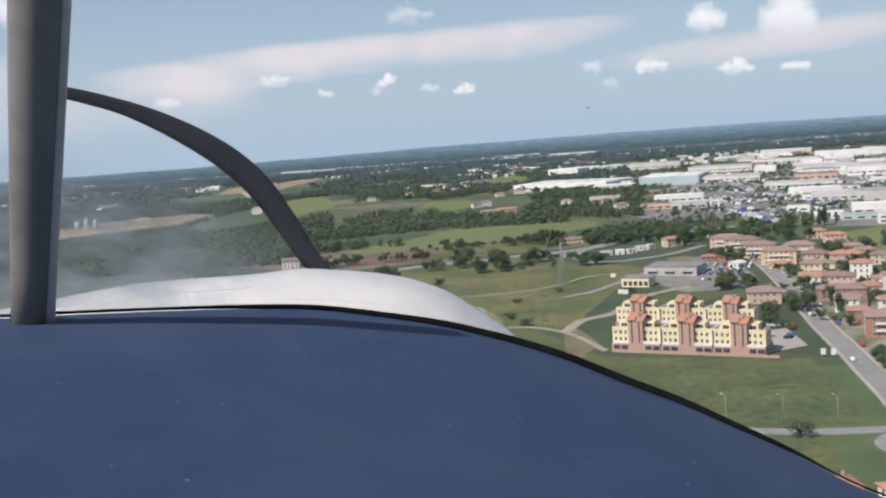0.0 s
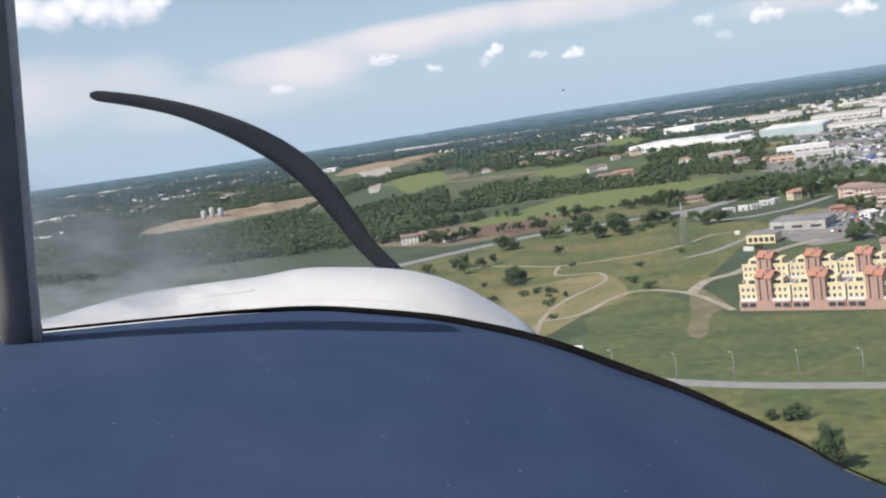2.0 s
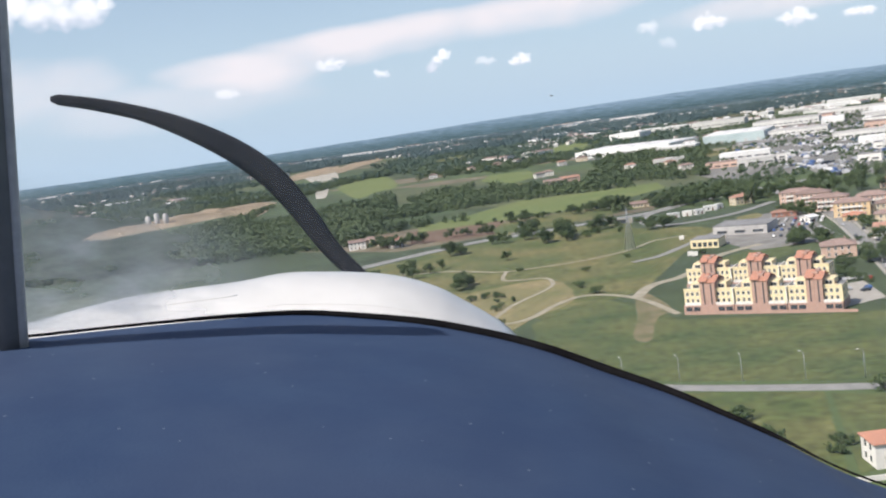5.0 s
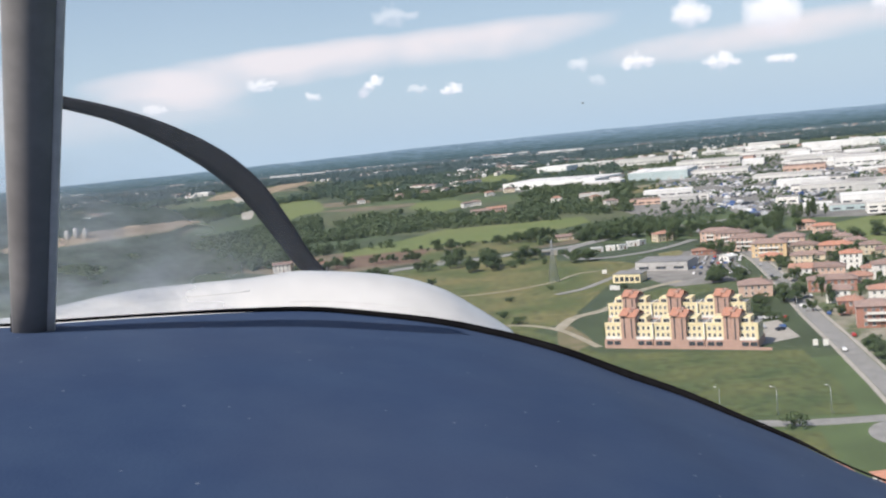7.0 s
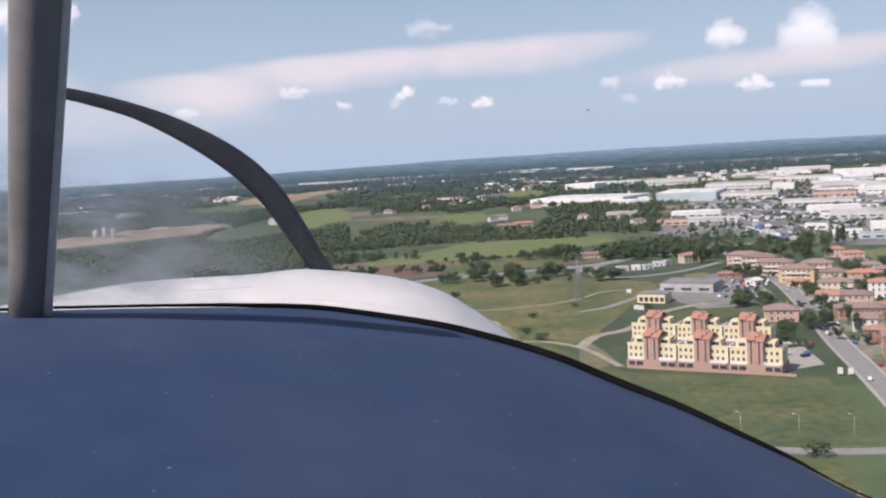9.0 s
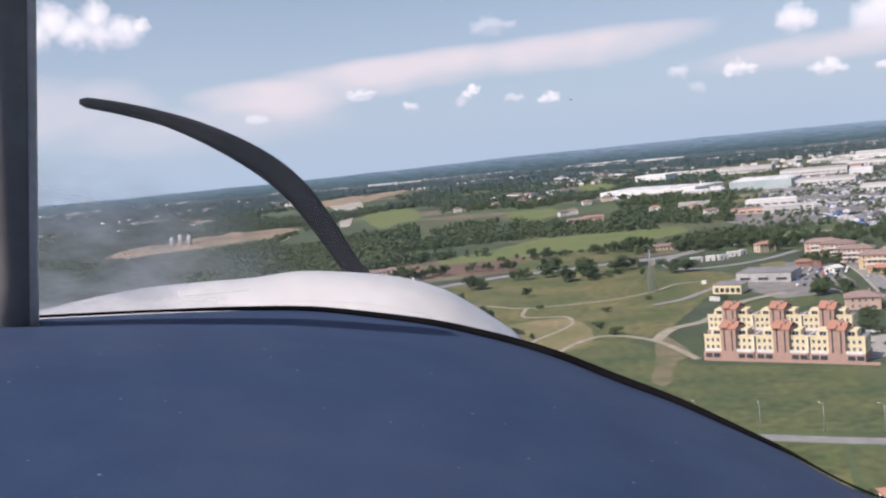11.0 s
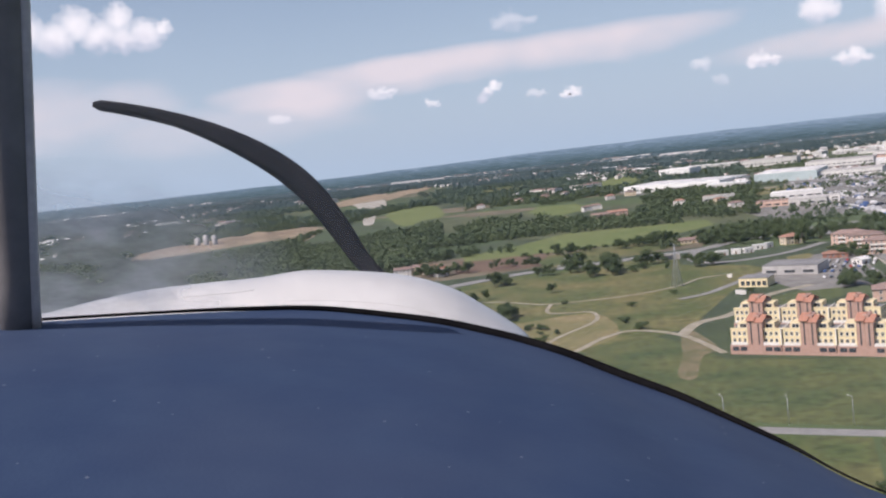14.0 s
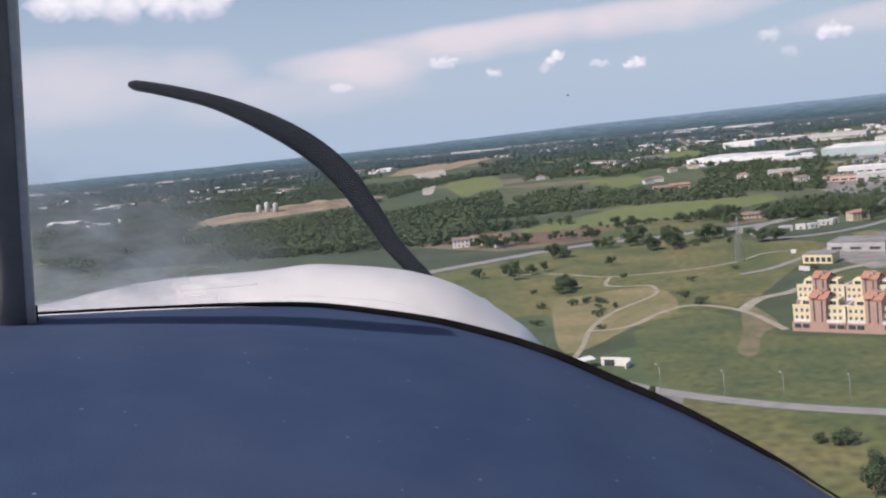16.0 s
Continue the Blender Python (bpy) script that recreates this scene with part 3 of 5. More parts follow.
strip("road", [(-172.4, 641.2), (-60.0, 743.1), (5.4, 767.0), (48.6, 784.5), (93.8, 802.9), (126.8, 839.4), (190.2, 881.2), (256.5, 911.1), (438.6, 1024.1)], 13, M_ASPHALT, "grey main road across the fields")
for edge in (-5.9, 5.9):
    strip("road_line", [(-172.4, 641.2), (-60.0, 743.1), (5.4, 767.0), (48.6, 784.5), (93.8, 802.9), (126.8, 839.4), (190.2, 881.2)], 0.35, M_PAINT, "white edge line of the main road", "road marking", z=0.17, height=0.02, offset=edge)
strip("road", [(126.8, 839.4), (98.3, 803.6), (84.7, 780.9), (78.3, 750.9), (82.9, 715.6), (105.0, 706.6), (144.1, 727.3), (180.3, 770.5)], 7, M_ASPHALT, "slip road curling off the main road", z=0.18)
strip("road", [(-22.0, 775.4), (-11.5, 793.9), (-15.2, 824.3), (-8.0, 852.8)], 6, M_ASPHALT, "side road to the fields", z=0.17)
strip("road", [(122.0, 215.1), (131.5, 260.2), (138.4, 300.7), (143.2, 331.7), (149.2, 370.7), (157.6, 428.8), (168.4, 490.5), (178.5, 552.0), (188.8, 621.1), (194.9, 678.7), (198.8, 784.1), (198.6, 879.2)], 7.5, M_ASPHALT, "grey residential street")
for side in (-4.9, 4.9):
    strip("pavement", [(131.5, 260.2), (138.4, 300.7), (143.2, 331.7), (149.2, 370.7), (157.6, 428.8), (168.4, 490.5), (178.5, 552.0), (188.8, 621.1), (194.9, 678.7)], 1.7, M_PAVE, "pale pavement with a raised kerb", "pavement", z=0.3, height=0.4, offset=side)
strip("road", [(-72.7, 355.2), (-31.5, 345.6), (-9.9, 320.1), (8.5, 303.4), (40.3, 283.5), (82.4, 266.8), (102.7, 261.7), (123.3, 260.3)], 6.5, M_ASPHALT, "grey lane past the crop field")
strip("road", [(60.0, 183.6), (78.7, 175.4), (99.8, 168.5), (117.9, 165.2)], 7, M_ASPHALT, "grey side street with parked cars")
strip("road", [(41.4, 446.5), (52.4, 474.9), (71.2, 491.8), (96.8, 541.0), (126.5, 566.2)], 6, M_TRACK, "pale gravel track up to the car park", z=0.14)
strip("road", [(54.6, 398.5), (41.4, 446.5), (20.2, 468.8), (4.7, 455.3), (-10.4, 426.0), (-27.6, 419.8)], 3.4, M_TRACK, "pale gravel track along the crop field", z=0.15)
strip("road", [(116.2, 643.1), (83.7, 591.4), (67.5, 567.3), (50.8, 555.9)], 5, M_ASPHALT, "narrow grey lane to the hall", z=0.17)
strip("path", [(-93.7, 619.7), (-58.9, 609.8), (-27.1, 582.0), (-1.2, 581.9), (26.9, 588.2), (54.9, 608.4), (72.9, 635.3), (94.6, 640.4)], 2.4, M_TRACK, "thin winding gravel footpath", "path", z=0.12)
strip("path", [(-23.1, 580.9), (-24.7, 550.5), (-15.1, 541.7), (-0.1, 537.8), (3.4, 515.0), (-2.8, 495.2), (-18.5, 464.2), (-27.8, 426.8), (-29.9, 389.3), (-32.6, 363.6)], 2.4, M_TRACK, "zigzag gravel footpath", "path", z=0.13)
strip("road", [(30.3, 2265.4), (73.1, 1838.7), (111.2, 1670.9), (193.6, 1603.4), (267.1, 1527.0), (340.0, 1483.4)], 12, M_ASPHALT, "grey road before the sheds", z=0.17)

bm = bmesh.new()
bmesh.ops.create_cone(bm, cap_ends=True, segments=40, radius1=15, radius2=15, depth=0.4)
ring = setting(part("road", bm, M_ASPHALT), "asphalt ring of the roundabout", "road")
ring.matrix_world = pose(126.5, 243.3, 0.0)
bm = bmesh.new()
bmesh.ops.create_cone(bm, cap_ends=True, segments=32, radius1=8, radius2=6.5, depth=0.7)
isle = setting(part("traffic_island", bm, M_CROP), "round grassy island of the roundabout", "traffic island")
isle.matrix_world = pose(126.5, 243.3, 0.2)

# ---- buildings ----
WINDOWS = {}


def window_mesh(w, h):
    """A window: frame proud of the wall, dark panes and a sill."""
    key = (w, h)
    if key not in WINDOWS:
        bm = bmesh.new()
        add_box(bm, -w / 2 - 0.12, -0.06, -0.12, w / 2 + 0.12, 0.02, h + 0.12, 1, False)
        add_box(bm, -w / 2, -0.1, 0, -0.04, 0.0, h, 0, False)
        add_box(bm, 0.04, -0.1, 0, w / 2, 0.0, h, 0, False)
        add_box(bm, -w / 2 - 0.2, -0.2, -0.2, w / 2 + 0.2, 0.0, -0.12, 1, False)
        me = bpy.data.meshes.new("window")
        bm.to_mesh(me)
        bm.free()
        me.materials.append(M_GLASS), me.materials.append(M_FRAME)
        WINDOWS[key] = me
    return WINDOWS[key]


def roof_mesh(w, d, z, rise, kind, over=0.6, thick=0.22):
    """Hipped, gabled or flat roof over a w by d plan, with eaves."""
    bm = bmesh.new()
    a, b = w / 2 + over, d / 2 + over
    if kind == "flat":
        add_box(bm, -w / 2 - 0.15, -d / 2 - 0.15, z, w / 2 + 0.15, d / 2 + 0.15, z + 0.25, 0, False)
        for x0, y0, x1, y1 in ((-w / 2 - 0.15, -d / 2 - 0.15, w / 2 + 0.15, -d / 2 + 0.2), (-w / 2 - 0.15, d / 2 - 0.2, w / 2 + 0.15, d / 2 + 0.15)):
            add_box(bm, x0, y0, z + 0.25, x1, y1, z + 0.6)
        return bm
    run = b if kind == "hip" else 0.0
    ridge = max(a - run, 0.4) if kind == "hip" else a
    low = [(-a, -b, z), (a, -b, z), (a, b, z), (-a, b, z)]
    top = [(-ridge, 0, z + rise), (ridge, 0, z + rise)]
    for dz in (0, -thick):
        v = [bm.verts.new((x, y, q + dz)) for x, y, q in low + top]
        for f in ((0, 1, 5, 4), (2, 3, 4, 5), (1, 2, 5), (3, 0, 4)):
            if kind == "gable" and len(f) == 3:
                continue
            bm.faces.new([v[i] for i in f])
        if dz == 0:
            first = v
    for i, j in ((0, 1), (1, 2), (2, 3), (3, 0)):
        bm.faces.new((first[i], first[j], v[j], v[i])) if kind == "hip" or i in (0, 2) else None
    if kind == "gable":
        for i, t, j in ((1, 5, 2), (3, 4, 0)):
            bm.faces.new((first[i], first[t], v[t], v[i])), bm.faces.new((first[t], first[j], v[j], v[t]))
    bmesh.ops.recalc_face_normals(bm, faces=bm.faces[:])
    return bm


def walls_mesh(w, d, h, rise=0.0, kind="flat"):
    bm = bmesh.new()
    add_box(bm, -w / 2, -d / 2, -0.5, w / 2, d / 2, h)
    if kind == "gable":
        for x in (-w / 2, w / 2):
            bm.faces.new([bm.verts.new(p) for p in ((x, -d / 2, h), (x, d / 2, h), (x, 0, h + rise * d / (d + 1.2)))])
    return bm


def house(x, y, w, d, storeys, turn, wall, roof, kind="hip", label="", gap=3.2, balcony=False, category="house"):
    """A house with its storeys, windows on every side, roof, chimney and door."""
    h, rise = storeys * 3.0 + 0.4, (0.3 if kind == "flat" else min(d, w) * 0.2)
    top = new("house")
    top.matrix_world = pose(x, y, 0, 0, 0, turn)
    tagged(top, label, category)
    part("wall", walls_mesh(w, d, h, rise, kind), wall, top)
    r = part("roof", roof_mesh(w, d, h, rise, kind), roof, top)
    if kind != "flat":
        part("chimney", box(w * 0.2 - 0.35, 0.6, h, w * 0.2 + 0.35, 1.3, h + rise + 0.7), M_BRICK, r)
    me = window_mesh(1.1, 1.5)
    for sx, length, out in ((0, w, d / 2), (180, w, d / 2), (90, d, w / 2), (270, d, w / 2)):
        n = max(int((length - 1.2) / gap), 1)
        for s in range(storeys):
            for i in range(n):
                if s == 0 and i == n // 2 and sx == 0:
                    continue
                lay("window", me, top, pose(0, 0, 0, 0, 0, sx) @ pose((i - (n - 1) / 2) * gap, -out, s * 3.0 + 1.1))
    n = max(int((w - 1.2) / gap), 1)
    dx = (n // 2 - (n - 1) / 2) * gap
    part("door", box(dx - 0.6, -d / 2 - 0.08, 0, dx + 0.6, -d / 2 + 0.02, 2.2), M_SHUTTER, top)
    if balcony:
        for s in range(1, storeys):
            b = part("balcony", box(-w * 0.3, -d / 2 - 1.3, s * 3.0 - 0.1, w * 0.3, -d / 2, s * 3.0 + 0.1), M_PAVE, top)
            part("railing", box(-w * 0.3, -d / 2 - 1.3, s * 3.0 + 0.1, w * 0.3, -d / 2 - 1.22, s * 3.0 + 1.0), M_FRAME, b)
    return top


def shed(x, y, w, d, h, turn, wall, roof, label, bands=0, doors=0, monitors=0):
    """An industrial shed: walls with a parapet, window band, loading doors, roof lights."""
    top = new("industrial_shed")
    top.matrix_world = pose(x, y, 0, 0, 0, turn)
    tagged(top, label, "industrial building")
    part("wall", walls_mesh(w, d, h), wall, top)
    r = part("roof", roof_mesh(w, d, h, 0.3, "flat"), roof, top)
    for i in range(monitors):
        px = (i - (monitors - 1) / 2) * w / monitors
        part("rooflight", box(px - w / monitors * 0.3, -d * 0.4, h + 0.25, px + w / monitors * 0.3, d * 0.4, h + 1.1), M_SHED, r)
    if bands:
        n = max(int(w / 9), 2)
        me = bpy.data.meshes.new("window")
        b = box(-3.2, -0.12, 0, 3.2, 0.0, 1.6)
        b.to_mesh(me), b.free()
        me.materials.append(M_GLASS)
        for k in range(bands):
            for i in range(n):
                lay("window", me, top, pose((i - (n - 1) / 2) * w / n, -d / 2, h * (k + 0.6) / (bands + 0.6) - 0.8))
    if doors:
        me = bpy.data.meshes.new("loading_door")
        b = box(-2.2, -0.12, 0, 2.2, 0.0, 4.4)
        b.to_mesh(me), b.free()
        me.materials.append(M_SHED_GREY)
        for i in range(doors):
            lay("loading_door", me, top, pose((i - (doors - 1) / 2) * w / doors, -d / 2, 0))
    return top


def flats_row(x, y, turn, modules):
    """A terrace of flats: cream wings over a brick podium, and brick stair towers with steep orange roofs."""
    row = new("apartment_block")
    row.matrix_world = pose(x, y, 0, 0, 0, turn)
    tagged(row, "terraced flats of cream wings and brick towers with orange roofs", "apartment block", "rows of flats")
    step, deep = 21.9, 13.0
    small, wide = window_mesh(1.0, 1.4), window_mesh(2.6, 1.5)
    for k in range(modules):
        o = k * step
        part("podium", box(o + 0.2, -1.6, -0.4, o + step - 0.2, deep, 3.3), M_BRICK, row, "brick podium with garage openings")
        for gx in (2.6, 6.0, 16.6, 20.0):
            part("garage_opening", box(o + gx - 1.35, -1.75, 0.9, o + gx + 1.35, -1.55, 2.6), M_GLASS, row)
        for side, gx in (("left", 0.3), ("right", 13.7)):
            w = 7.9
            part("wing", box(o + gx, 0, 3.3, o + gx + w, deep - 2, 9.6), M_YELLOW, row, "cream rendered wing")
            part("attic", box(o + gx + (0.3 if side == "right" else 2.6), 2.4, 9.6, o + gx + (4.6 if side == "right" else 7.0), deep - 3, 12.3), M_YELLOW, row)
            part("roof_terrace", box(o + gx - 0.15, -0.2, 9.6, o + gx + w + 0.15, 0.15, 10.4), M_YELLOW, row)
            part("flat_roof", box(o + gx + 0.1, 0.2, 9.6, o + gx + w - 0.1, deep - 2.2, 9.75), M_BITUMEN, row)
            b = part("balcony", box(o + gx + 0.6, -1.5, 3.3, o + gx + w - 0.6, -0.05, 3.5), M_WHITE, row)
            part("parapet", box(o + gx + 0.6, -1.58, 3.5, o + gx + w - 0.6, -1.42, 4.6), M_WHITE, b, "white balcony parapet")
            for z in (4.4, 7.3):
                for i in range(3):
                    lay("window", small, row, pose(o + gx + 1.5 + i * 2.2, 0, z))
                    lay("window", small, row, pose(o + gx + 1.5 + i * 2.2, deep - 2, z, 0, 0, 180))
            lay("window", wide, row, pose(o + gx + (2.4 if side == "right" else 4.8), 2.4, 10.1))
            if k in (0, modules - 1):
                out = o + gx if side == "left" else o + gx + w
                for z in (4.4, 7.3):
                    for yy in (3.0, 7.5):
                        lay("window", small, row, pose(out, yy, z, 0, 0, 270 if side == "left" else 90))
        for cx, cy, cw, ch in ((2.0, 4.0, 1.6, 1.2), (4.2, 7.0, 1.2, 1.8), (14.6, 6.4, 1.8, 1.3), (17.4, 3.4, 1.5, 1.0)):
            part("roof_box", box(o + cx, cy, 9.75, o + cx + cw, cy + 1.2, 9.75 + ch), (M_WHITE, M_BRICK)[int(cx * 7 + k) % 2], row)
        for tx, span, h, y0 in ((7.9, 3.1, 13.9, -1.2), (11.2, 3.2, 13.3, -1.7)):
            t = part("stair_tower", box(o + tx, y0, 3.3, o + tx + span, deep - 1, h), M_BRICK, row, "tall brick stair tower")
            part("slit_window", box(o + tx + span * 0.42, y0 - 0.08, 3.6, o + tx + span * 0.42 + 0.55, y0 + 0.02, h - 0.8), M_GLASS, t)
        part("tower_core", box(o + 9.9, 1.5, 10.0, o + 12.3, deep - 4, 15.4), M_BRICK, row)
        for x0, x1, z0, z1 in ((7.5, 11.1, 13.8, 16.0), (11.0, 14.8, 13.2, 15.3)):
            bm = bmesh.new()
            v = [bm.verts.new((o + px, py, pz + dz)) for dz in (0, -0.3) for px, py, pz in ((x0, -2.0, z0), (x1, -2.0, z0), (x1, 4.6, z1), (x0, 4.6, z1), (x1, deep - 2.0, z0), (x0, deep - 2.0, z0))]
            for f in ((0, 1, 2, 3), (3, 2, 4, 5), (9, 8, 7, 6), (11, 10, 8, 9), (0, 6, 7, 1), (4, 10, 11, 5), (1, 7, 8, 2), (2, 8, 10, 4), (3, 9, 6, 0), (5, 11, 9, 3)):
                bm.faces.new([v[i] for i in f])
            bmesh.ops.recalc_face_normals(bm, faces=bm.faces[:])
            part("roof", bm, M_TILE_HOT, row, "steep orange tiled tower roof")
        if k == modules - 1:
            continue
        part("party_wall", box(o + step - 0.35, -1.3, 3.3, o + step + 0.05, deep - 2, 10.2), M_WHITE, row)
    return row


flats_row(57.7, 400.2, -27, 3)
flats_row(66.5, 450.0, -27, 3)
part_wall = part("garden_wall", box(-0.15, -0.15, -0.3, 70, 0.15, 1.1), M_BRICK)
part_wall.matrix_world = pose(57.0, 395.5, 0, 0, 0, -27)
tagged(part_wall, "low brick garden wall before the flats", "wall")

# hall by the car park
hall = shed(98.9, 582.4, 17, 14, 5.2, -27, M_YELLOW, M_BITUMEN, "low cream hall with tall windows and a flat roof", 0, 0)
for i in range(5):
    part("window", box(-7.2 + i * 3.2, -7.12, 1.0, -5.0 + i * 3.2, -6.98, 3.6), M_GLASS, hall)
shed(130.0, 625.7, 34, 26, 5.6, -27, M_SHED_GREY, M_BITUMEN, "grey-roofed low warehouse behind the hall", 1)
house(150.4, 495.7, 17, 13, 2, -14, M_PINK, M_TILE_OLD, "hip", "broad pink house with a brown hipped roof")
house(158.0, 780.6, 14, 9, 2, 20, M_CREAM, M_TILE, "hip", "cream house with a terracotta roof by the slip road")
house(171.9, 634.3, 7, 9, 1, 30, M_WHITE, M_SHED, "gable", "small white gabled building")
house(166.0, 675.8, 16, 8, 1, -10, M_REDBRICK, M_TILE, "hip", "low brick pavilion with a terracotta roof")
house(90.2, 856.3, 22, 9, 1, 4, M_CREAM, M_TILE_OLD, "gable", "long farm building with an old tiled roof")
house(23.1, 1226.8, 22, 10, 2, 8, M_CREAM, M_TILE_OLD, "gable", "farmhouse with an old tiled roof")
house(44.1, 1250.3, 24, 10, 2, 8, M_PINK, M_TILE, "gable", "farm barn with a terracotta roof")
for cx, cy, cw, ct, wall, roof, tint in ((-126.0, 802.0, 13, 12, M_PINK, M_TILE, "pink"), (-139.0, 815.0, 11, -20, M_CREAM, M_TILE_OLD, "cream"), (-152.0, 806.0, 14, 8, M_WHITE, M_TILE_OLD, "white"), (-117.0, 786.0, 10, 30, M_WHITE, M_TILE, "white")):
    house(cx, cy, cw, 9, 2, ct, wall, roof, "gable", tint + " farmhouse in a hamlet among trees by the road")
house(-170.8, 1754.7, 14, 10, 2, 8, M_WHITE, M_TILE_OLD, "hip", "white farmhouse among trees")
for cx, cy, cw, ct, wall, roof in ((8.3, 1403.5, 13, 20, M_WHITE, M_TILE_OLD), (21.0, 1423.8, 16, 4, M_WHITE, M_TILE_OLD), (169.7, 1358.1, 20, -10, M_WHITE, M_TILE_OLD), (174.3, 1300.8, 14, 30, M_CREAM, M_TILE),
                               (48.1, 1631.3, 14, 15, M_WHITE, M_TILE), (82.7, 1681.5, 18, -8, M_CREAM, M_TILE_OLD), (-25.4, 1902.3, 14, 40, M_WHITE, M_TILE_OLD), (-61.9, 1879.8, 16, 10, M_PINK, M_TILE_OLD),
                               (-46.7, 2103.6, 15, -20, M_WHITE, M_TILE), (-108.6, 1837.1, 13, 25, M_CREAM, M_TILE_OLD), (179.7, 1203.0, 16, 12, M_WHITE, M_TILE_OLD), (128.1, 1340.9, 14, -14, M_WHITE, M_TILE)):
    house(cx, cy, cw, 9, 2, ct, wall, roof, "hip", "farmhouse with a low tiled roof between tree rows")
for cx, cy, cw, ct in ((100.9, 745.2, 9, 14), (111.6, 748.4, 7, -6), (120.7, 749.1, 8, 20), (131.6, 764.3, 10, 4), (139.4, 770.3, 6, 30)):
    house(cx, cy, cw, 3.4, 1, ct, M_WHITE, M_SHED, "flat", "low white site cabin by the slip road", category="cabin")

# white houses by the lane, and the houses below them
for hx, hy, lab in ((76.5, 201.0, "white two-storey house with an orange hipped roof"), (84.5, 199.0, "white twin house with an orange roof and balcony"), (98.6, 192.8, "white house with an orange roof by the lane"), (106.9, 191.6, "white twin house beside the roundabout")):
    house(hx, hy, 9.5, 9, 2, 4, M_WHITE, M_TILE_HOT, "hip", lab, balcony=True)
fence = part("garden_wall", box(0, -0.15, -0.3, 58, 0.15, 1.3), M_WHITE)
fence.matrix_world = pose(64.8, 189.4, 0, 0, 0, 2)
tagged(fence, "low white garden wall along the side street", "wall")
house(45.6, 165.3, 12, 10, 2, 8, M_WHITE, M_TILE, "gable", "white house with a terracotta roof among trees")
house(47.3, 146.9, 10, 9, 1, 8, M_CREAM, M_TILE_OLD, "hip", "low annexe with a terracotta roof")
house(60.1, 121.3, 12, 10, 2, 8, M_WHITE, M_TILE_HOT, "hip", "white villa with an orange roof below the field")
shelter = new("canopy_shelter")
shelter.matrix_world = pose(-36.9, 343.8, 0, 0, 0, 38)
tagged(shelter, "long white canopy roof on posts by the path", "shelter")
part("roof", roof_mesh(30, 5, 3.2, 0.8, "gable"), M_SHED, shelter)
for px in (-13, -4.5, 4.5, 13):
    for py in (-2, 2):
        part("post", tube([(px, py, -0.3), (px, py, 3.2)], 0.12, 6), M_STEEL, shelter)
portal = new("culvert")
portal.matrix_world = pose(-15.1, 351.0, 0, 0, 0, -20)
tagged(portal, "white concrete culvert mouth with a dark panel as shaded opening", "culvert")
part("headwall", box(-6, -0.5, -0.3, 6, 0.5, 3.2), M_WHITE, portal)
# no hole is cut: a dark panel holds the shade of the mouth
part("opening", box(-4.6, -0.62, 0, -0.4, -0.45, 2.4), M_GLASS, portal, "dark panel as shaded opening")
part("wing_wall", box(5.5, -5, -0.3, 6.0, 0, 2.2), M_WHITE, portal)

# blocks of flats along the street
for bx, by, lab in ((191.1, 736.5, "pink block of flats with a grey-brown roof"), (196.7, 716.3, "pink block of flats beside the street"), (198.1, 678.9, "pink block of flats with shallow hipped roof")):
    house(bx, by, 24, 12, 3, -24, M_PINK, M_TILE_OLD, "hip", lab, balcony=True, category="apartment block")
house(200.8, 637.9, 22, 13, 3, -22, M_OCHRE, M_TILE_OLD, "hip", "orange-ochre block of flats", balcony=True, category="apartment block")
house(221.1, 661.4, 20, 13, 3, -22, M_PINK, M_TILE_OLD, "hip", "pink block of flats among trees", balcony=True, category="apartment block")
house(195.5, 618.2, 13, 10, 1, -22, M_OCHRE, M_TILE_HOT, "hip", "low ochre building with an orange roof")
house(196.4, 535.0, 30, 11, 2, -22, M_PINK, M_TILE_OLD, "hip", "long pink house with a brown roof")
house(188.0, 536.4, 12, 11, 2, -22, M_WHITE, M_TILE, "gable", "white house with a terracotta gable roof")
house(188.5, 489.5, 24, 11, 2, -18, M_REDBRICK, M_TILE_OLD, "hip", "long brick house with a brown roof")
house(179.5, 456.6, 11, 10, 2, -18, M_WHITE, M_TILE_OLD, "gable", "white gabled house beside the street")
house(204.2, 492.7, 12, 10, 2, -18, M_PINK, M_TILE, "hip", "pink house with a terracotta roof")
house(174.1, 425.8, 11, 9, 2, -18, M_REDBRICK, M_TILE, "hip", "small brick house with a terracotta roof")
house(175.0, 393.5, 20, 12, 3, -18, M_REDBRICK, M_TILE_OLD, "hip", "red brick block of flats", balcony=True, category="apartment block")
house(197.4, 448.8, 11, 10, 2, -18, M_WHITE, M_TILE, "hip", "white house with a terracotta roof beside the block")
house(223.7, 556.9, 12, 10, 3, -20, M_WHITE, M_TILE_HOT, "hip", "white house with an orange roof")
house(219.9, 514.7, 12, 10, 2, -20, M_WHITE, M_TILE, "hip", "white two-storey house with a terracotta roof")
house(238.6, 622.8, 20, 11, 2, -20, M_PINK, M_TILE_HOT, "hip", "pink house with an orange roof")
house(208.7, 587.2, 20, 11, 2, -20, M_CREAM, M_TILE_OLD, "hip", "cream terrace with brown roofs")
house(222.4, 634.6, 18, 11, 2, -20, M_CREAM, M_TILE_OLD, "hip", "cream terrace among trees")
house(270.6, 735.7, 16, 10, 2, -15, M_PINK, M_TILE_HOT, "hip", "pink house by the green field")
house(268.5, 769.7, 14, 10, 2, -15, M_PINK, M_TILE, "hip", "pink villa with a terracotta roof")
